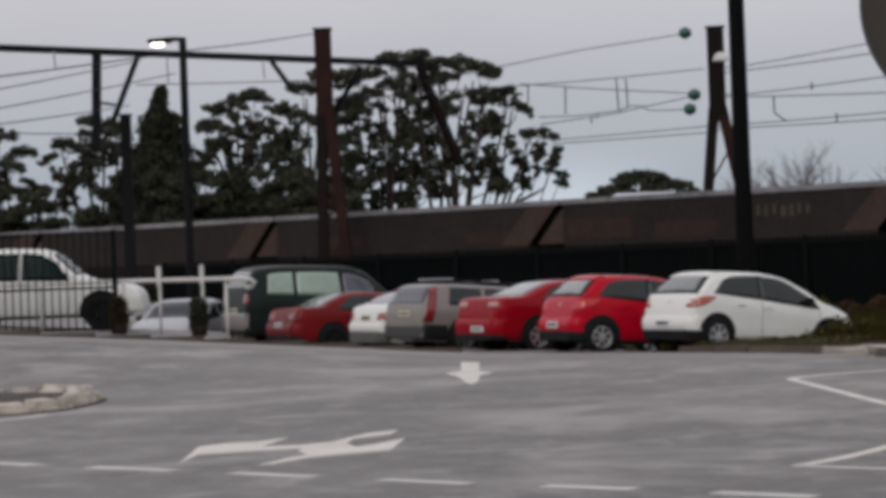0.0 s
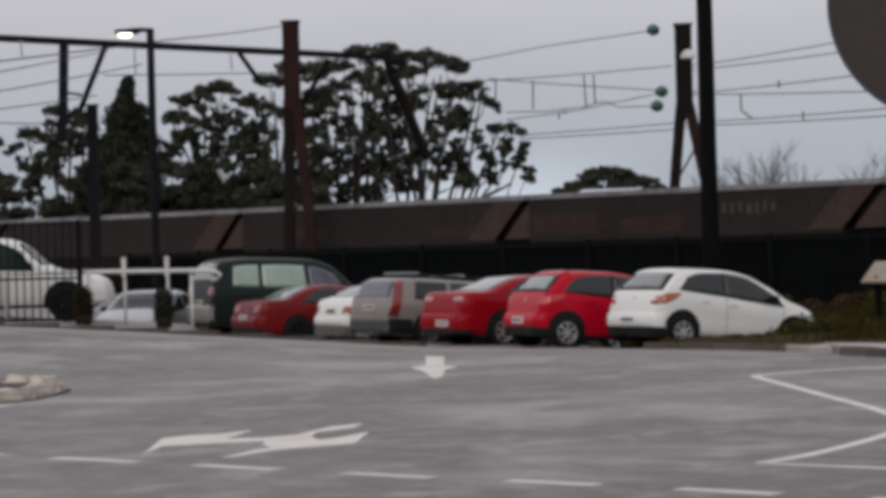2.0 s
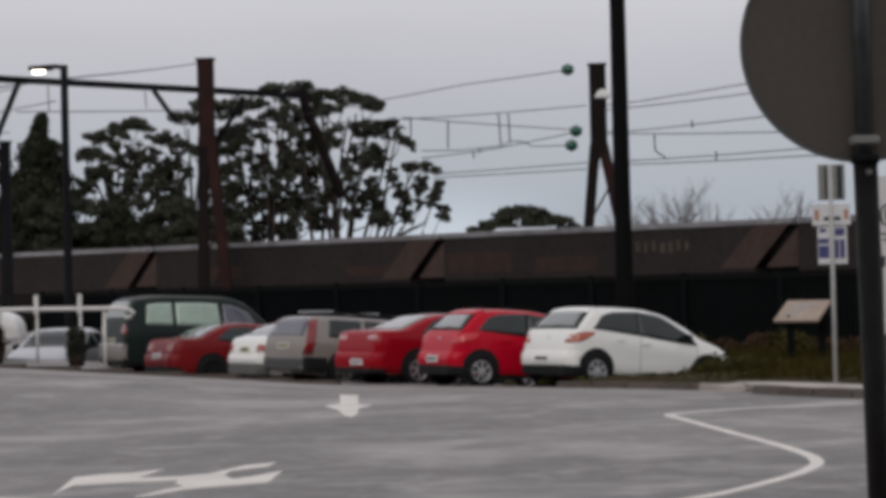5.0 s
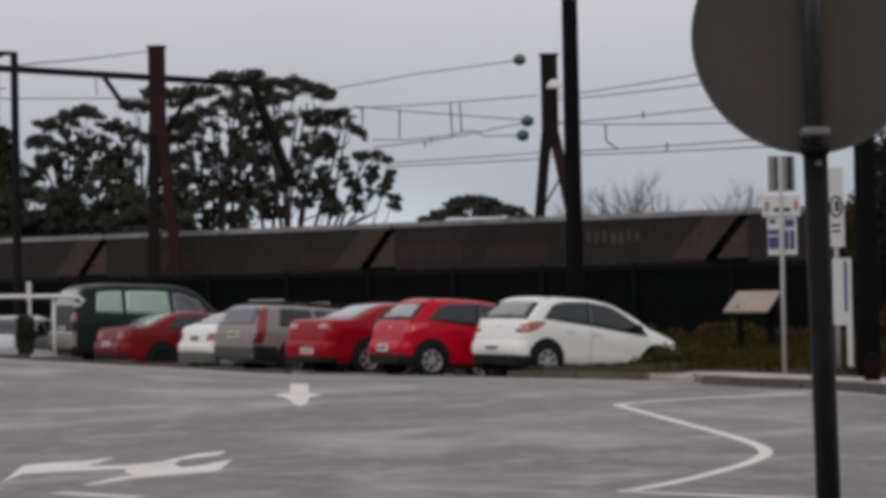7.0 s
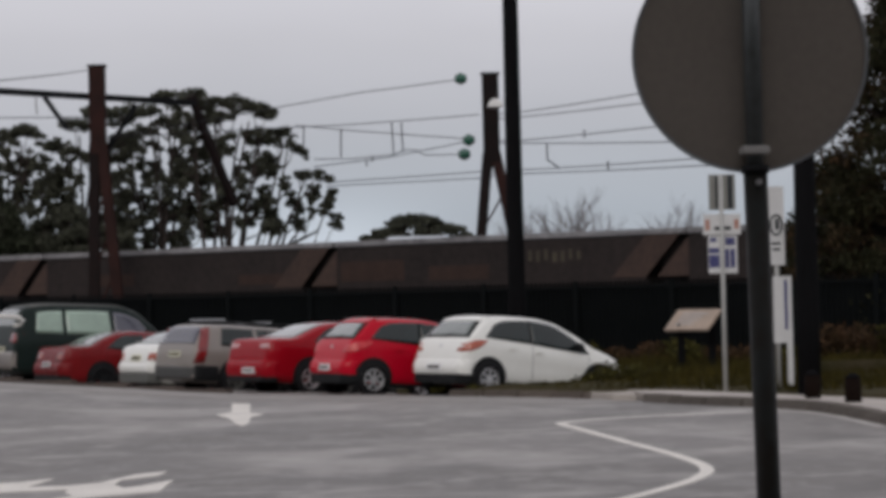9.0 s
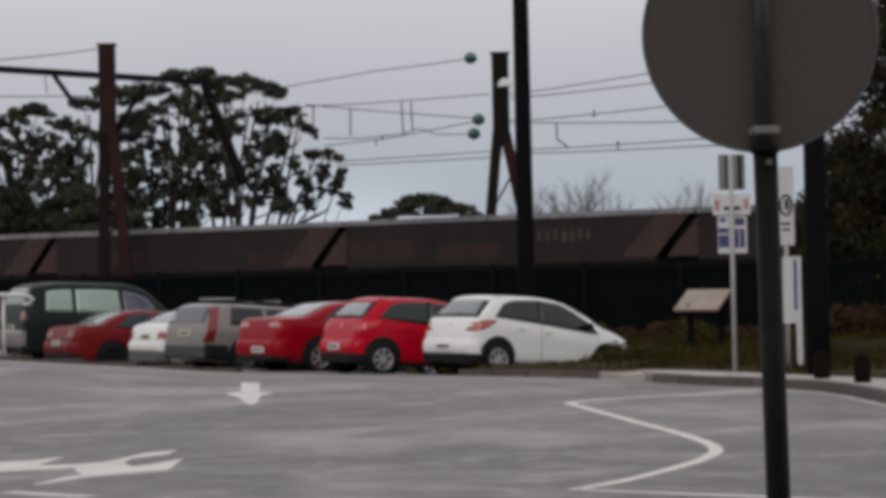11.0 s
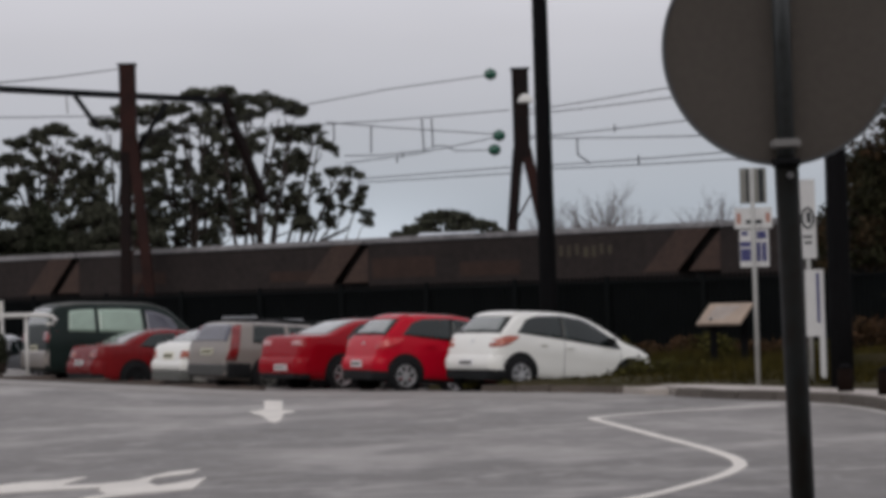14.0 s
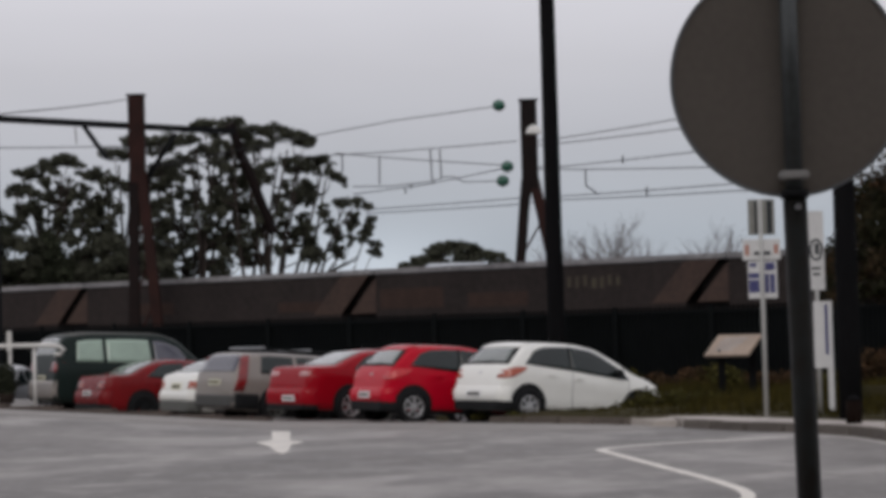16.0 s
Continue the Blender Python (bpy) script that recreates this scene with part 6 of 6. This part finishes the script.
def tiered_gum(x, y, z, h, rx, seed, label, stems=6, limbs=7, lean=0.0, low=0.38, per=60, leaf=0.12):
    """A eucalypt whose leaves lie in separate flat pads at the ends of rising limbs, with sky between them."""
    rng = random.Random(seed)
    root = thing("gum_tree", pose(x, y, z), label, "tree", "trees behind the railway")
    bm, lb = bmesh.new(), bmesh.new()

    def pad(c, r):
        tilt, t2 = rng.uniform(-0.35, 0.35), rng.uniform(-0.3, 0.3)
        for _ in range(int(9 + 13 * r)):
            a, q = rng.uniform(0, 6.28), math.sqrt(rng.random())
            o = Vector((math.cos(a) * q * r, math.sin(a) * q * r, 0.55 * r * (1 - q * q) + rng.uniform(-0.28, 0.14) * r))
            o.z += o.x * tilt + o.y * t2
            w = rng.uniform(0.17, 0.42) * (0.7 + 0.35 * r)
            tube(bm, [c - Vector((0, 0, 0.35 * r)), c + o], 0.022, 0.01, n=4)
            leaves(lb, c + o, (w * 1.2, w * 1.1, w * 0.8), int(per * w * 1.8), leaf, rng)

    for k in range(stems):
        a = 2 * math.pi * (k + rng.random() * 0.6) / stems
        top = h * rng.uniform(0.80, 0.97) * (1.0 - 0.10 * abs(math.cos(a)))
        out = Vector((math.cos(a) * rx * 0.66 + lean * h, math.sin(a) * rx * 0.5, 0))
        foot = Vector((math.cos(a) * 0.5, math.sin(a) * 0.4, 0))
        sp = [foot + out * (u ** 1.35) + Vector((0.22 * math.sin(5 * u + k + seed), 0, top * u)) for u in spread(0, 1, 11)]
        tube(bm, sp, 0.0105 * h, 0.03, n=7)
        pad(sp[-1] + Vector((0, 0, 0.1)), rng.uniform(0.6, 1.1) * rx / 3.4)
        for j in range(4):
            s0 = sp[rng.randint(3, 6)]
            tip = s0 + Vector((rng.uniform(-0.9, 0.9), rng.uniform(-0.5, 0.5), rng.uniform(0.2, 0.6)))
            tube(bm, [s0, tip], 0.035, 0.015, n=4)
            pad(tip, rng.uniform(0.10, 0.26))
        for j in range(limbs):
            u = low + (0.97 - low) * (j + rng.random()) / limbs
            s0 = sp[min(10, int(u * 10))]
            b = a + rng.uniform(-1.5, 1.5)
            reach = rng.uniform(0.5, 1.45) * rx / 3.0
            tip = s0 + Vector((math.cos(b) * reach, math.sin(b) * reach * 0.8, reach * rng.uniform(0.15, 0.9)))
            tube(bm, [s0, s0.lerp(tip, 0.5) + Vector((0, 0, -0.12 * reach)), tip], 0.06, 0.022, n=5)
            pad(tip, rng.choice((0.3, 0.42, 0.55, 0.8)) * rng.uniform(0.8, 1.15) * (0.4 + 0.7 * u) * rx / 3.2)
    part("trunk", bm, BARK, root, smooth=True)
    part("crown", lb, LEAF_GUM, root)
    return root


def crown_edge(top, x, r):
    """The height of a pad of radius r that just reaches the crown's outline."""
    return min(top(x - 0.5 * r), top(x), top(x + 0.5 * r)) - 0.42 * r


def grove_gum(x, y, z, half, top, low, seed, label, pads=30, foot=None, stems=4, bare=0, big=1.0):
    """A eucalypt: slim stems forking upwards to flat separate leaf pads under the crown's outline top(x), sky between them."""
    rng = random.Random(seed)
    root = thing("gum_tree", pose(x, y, z), label, "tree", "trees behind the railway")
    bm, lb = bmesh.new(), bmesh.new()
    foot = x if foot is None else foot
    spots = []
    count = max(2, round(2 * half / 1.35))
    for k in range(count):
        px, r = x + half * (2 * (k + rng.uniform(0.3, 0.7)) / count - 1), rng.uniform(0.75, 1.15) * big
        spots.append((px, rng.uniform(-1.5, 1.5), crown_edge(top, px, r), r, False))
    for _ in range(2500):
        if len(spots) >= pads:
            break
        px = x + rng.uniform(-1, 1) * half
        hi, lo = top(px), low(px)
        v = rng.random() ** 1.15
        r = (rng.uniform(0.75, 1.2) if v < 0.28 else rng.uniform(0.32, 0.70)) * big
        pz = hi - 0.42 * r - (hi - lo) * v
        if all(((px - q[0]) / (0.58 * (r + q[3]))) ** 2 + ((pz - q[2]) / (0.52 * (r + q[3]))) ** 2 > 1 for q in spots):
            spots.append((px, rng.uniform(-2.2, 2.2), pz, r, v > 0.34))
    spines = []
    for k in range(stems):
        aim = x + half * (0.8 * (2 * (k + 0.5) / stems - 1)) + rng.uniform(-0.3, 0.3)
        f = Vector((foot - x + rng.uniform(-0.7, 0.7), rng.uniform(-1.2, 1.2), 0))
        hgt = (top(aim) - z) * 0.90
        tipx = aim - x
        sp = [Vector((f.x + (tipx - f.x) * u ** 1.5 + 0.16 * math.sin(6 * u + k + seed), f.y * (1 + 0.5 * u), hgt * u)) for u in spread(0, 1, 12)]
        spines.append(sp)
        tube(bm, sp, 0.15, 0.045, n=7)
    for px, py, pz, r, hanging in spots:
        c = Vector((px - x, py, pz - z))
        sp, i = min(((sp, i) for sp in spines for i in range(3, 12)), key=lambda q: abs(q[0][q[1]].x - c.x) + abs(q[0][q[1]].y - c.y) * 0.4 + abs(q[0][q[1]].z - (c.z - 0.5 - 0.9 * abs(q[0][q[1]].x - c.x))))
        s0 = sp[i]
        mid = s0.lerp(c, 0.5) + Vector((0.25 * (c.x - s0.x), 0, -0.10 * (c - s0).length))
        tube(bm, [s0, s0.lerp(mid, 0.5), mid, c - Vector((0, 0, 0.2 * r))], 0.06, 0.022, n=5)
        tilt = rng.uniform(-0.4, 0.4) + 0.18 * (c.x - (foot - x)) / -max(1.0, half)
        for _ in range(int(9 + 13 * r)):
            a, q = rng.uniform(0, 6.28), math.sqrt(rng.random())
            o = Vector((math.cos(a) * q * r, math.sin(a) * q * r * 0.8, 0.42 * r * (1 - q * q) + rng.uniform(-0.22, 0.14) * r))
            o.z += o.x * tilt
            w = rng.uniform(0.14, 0.34) * (0.55 + 0.5 * r)
            if hanging:
                o = Vector((o.x * 0.75, o.y, rng.uniform(-1.2, 0.55) * r))
                w *= 0.78
            tube(bm, [c - Vector((0, 0, 0.25 * r)), c + o], 0.018, 0.008, n=3)
            leaves(lb, c + o, (w * 1.25, w * 1.15, w * 0.8), int(22 + 85 * w), 0.11, rng)
    for k in range(bare):
        f = spines[-1][2 + k % 3]
        reach = Vector((1.7 + 0.75 * k, rng.uniform(-0.6, 0.6), 4.0 + 0.25 * k))
        tube(bm, [f + Vector((reach.x * u ** 1.3, reach.y * u, reach.z * u)) for u in spread(0, 1, 8)], 0.085, 0.025, n=6)
    part("trunk", bm, BARK, root, smooth=True)
    part("crown", lb, LEAF_GUM, root)
    return root


G = "dark eucalypt with slim forking stems and flat leaf pads"


def crown_top(x):
    return curve((-36, -34.6, -33.2, -32.4, -31.6, -30.6, -29.2, -28.4, -27.0, -26.0, -23.0, -22.2, -21.0, -19.8, -18.6, -18.0, -16.8, -14.6, -12.8, -12.0, -9.4, -7.2, -5.9, -4.4, -2.9),
                 (10.9, 10.9, 10.5, 9.9, 8.2, 9.4, 10.6, 11.0, 10.4, 9.0, 10.0, 11.2, 11.8, 12.2, 11.6, 11.0, 12.7, 12.6, 13.2, 13.6, 13.4, 13.2, 12.5, 10.6, 9.2), x)


def crown_low(x):
    return curve((-36, -32, -29, -26, -22, -18.5, -16.5, -12, -8, -3), (3.0, 3.5, 7.6, 6.5, 8.4, 8.0, 4.6, 5.6, 6.2, 6.4), x)


for gx, gy, half, seed, pads, stems in ((-33.8, 121, 2.7, 67, 64, 4), (-28.2, 123, 2.4, 68, 34, 4), (-20.2, 125, 2.7, 61, 36, 6), (-16.0, 123, 2.6, 62, 58, 7), (-12.2, 125, 2.6, 63, 54, 8), (-8.7, 124, 2.5, 64, 46, 8)):
    grove_gum(gx, gy, -1, half, crown_top, crown_low, seed, G, pads, stems=stems)
grove_gum(-5.0, 126, -1, 2.3, crown_top, crown_low, 65, "slender eucalypt leaning out from the clump", 28, foot=-7.6, stems=5, bare=4, big=0.85)
# dark undergrowth between the stems
for i, (ux, uh, ur) in enumerate(((-35.0, 8.5, 2.8), (-31.8, 8.2, 2.4), (-26.4, 7.6, 2.2), (-22.0, 8.4, 2.4), (-20.0, 7.6, 2.6), (-18.0, 8.6, 2.3), (-16.6, 6.4, 2.4), (-15.0, 7.4, 2.0))):
    tiered_gum(ux, 118 + 0.6 * (i % 3), -1, uh, ur, 80 + i, "dark ragged undergrowth tree behind the railway", 7, 11, low=0.12, per=80)
conifer("conifer", -24.1, 121, -1, 12.9, 20, "dense dark conifer behind the railway", 4.9)
conifer("conifer", -26.2, 124, -1, 9.6, 21, "dense dark conifer behind the railway", 4.6)
conifer("conifer", -19.6, 118, -1, 8.2, 22, "dense dark conifer behind the railway", 4.6)
bare_tree("bare_tree", 9.6, 112, -1, 9.7, 32, "leafless grey deciduous tree beyond the railway", 0.72)
bare_tree("bare_tree", 7.5, 113, -1, 8.2, 33, "leafless grey deciduous tree beyond the railway", 0.72)
bare_tree("bare_tree", 15.4, 116, -1, 8.6, 34, "leafless grey deciduous tree beyond the railway", 0.6)

# far trees round a pale roof
for fx, fh, fr, fs in ((0.4, 10.5, 3.0, 41), (3.2, 11.9, 3.8, 43), (6.2, 10.9, 3.4, 44)):
    gum(fx, 235, -1, fh, fr, fs, "distant dark green tree above a pale roof", 40, base=0.7, leaf=0.24, per=80)

# dense trees at the right, broad at the foot and narrowing upwards
def dense_tree(x, y, z, h, r, seed, label, clumps):
    rng = random.Random(seed)
    root = thing("leafy_tree", pose(x, y, z), label, "tree", "leafy trees by the footpath")
    bm, la, lc = bmesh.new(), bmesh.new(), bmesh.new()
    tube(bm, [(0, 0, 0), (0.1, 0, h * 0.4), (0, 0.1, h * 0.95)], 0.16, 0.04, n=10)
    for k in range(clumps):
        u = rng.random()
        a = rng.uniform(0, 6.28)
        w = r * (1.02 - u ** 1.25) * math.sqrt(rng.uniform(0.3, 1.0)) * (0.9 + 0.2 * noise.noise(Vector((a, u * 6, seed))))
        e = Vector((math.cos(a) * w, math.sin(a) * w, h * (0.03 + 0.95 * u)))
        tube(bm, [(0, 0, max(0.1, e.z - 0.5 * w)), e * 0.9 + Vector((0, 0, 0.1 * e.z)), e], 0.035, 0.012, n=4)
        s0 = rng.uniform(0.35, 0.7)
        leaves(la if rng.random() < 0.45 else lc, e, (s0, s0, s0 * 0.75), 110, 0.075, rng)
    part("trunk", bm, BARK, root, smooth=True)
    part("crown", la, LEAF_RUST, root, "rust brown leaves")
    part("crown", lc, LEAF_HEDGE_DARK, root, "dull green leaves")
    return root


LEAF_HEDGE_DARK = mat("dull_green_leaf", (0.030, 0.029, 0.015), 0.75, scale=0.5, fine=2.0, tint=(0.016, 0.017, 0.008), island=0.5)
dense_tree(12.9, 52.5, -0.45, 11.5, 4.6, 51, "dense tree with rust brown and dull green leaves", 700)
dense_tree(16.8, 53.5, -0.45, 12.5, 4.2, 52, "dense tree with rust brown and dull green leaves", 380)
dense_tree(11.0, 55.0, -0.45, 5.4, 2.0, 53, "small dense dull green tree behind the fence", 130)

# far house
house = thing("house", pose(3.2, 222, -2.0), "distant pale house with a metal roof", "house")
bm = bmesh.new()
box(bm, -4.0, 4.0, 0, 6, 0, 9.0, 0.02)
part("wall", bm, WALL_FAR, house)
bm = bmesh.new()
prism(bm, [(-4.6, -0.5), (4.6, -0.5), (4.6, 6.5), (-4.6, 6.5)], 9.0, 9.2)
v = [bm.verts.new(p) for p in ((-4.6, -0.5, 9.2), (4.6, -0.5, 9.2), (2.6, 3, 10.5), (-2.6, 3, 10.5), (4.6, 6.5, 9.2), (-4.6, 6.5, 9.2))]
for f in ((0, 1, 2, 3), (4, 5, 3, 2), (1, 4, 2), (5, 0, 3)):
    bm.faces.new([v[i] for i in f])
part("roof", bm, ROOF_FAR, house)

# ---- plain unseen block added behind the viewer to cut skylight on near things ----
bm = bmesh.new()
box(bm, -30, 30, -9.0, -2.6, -0.3, 9.0, 0.02)
tagged(part("wall_south", bm, mat("brown_brick_wall", (0.16, 0.12, 0.10), 0.85, var=0.2, scale=1, fine=12, bump=0.3)), "unseen plain brown wall added behind the viewer to block skylight", "wall", kind="structure")
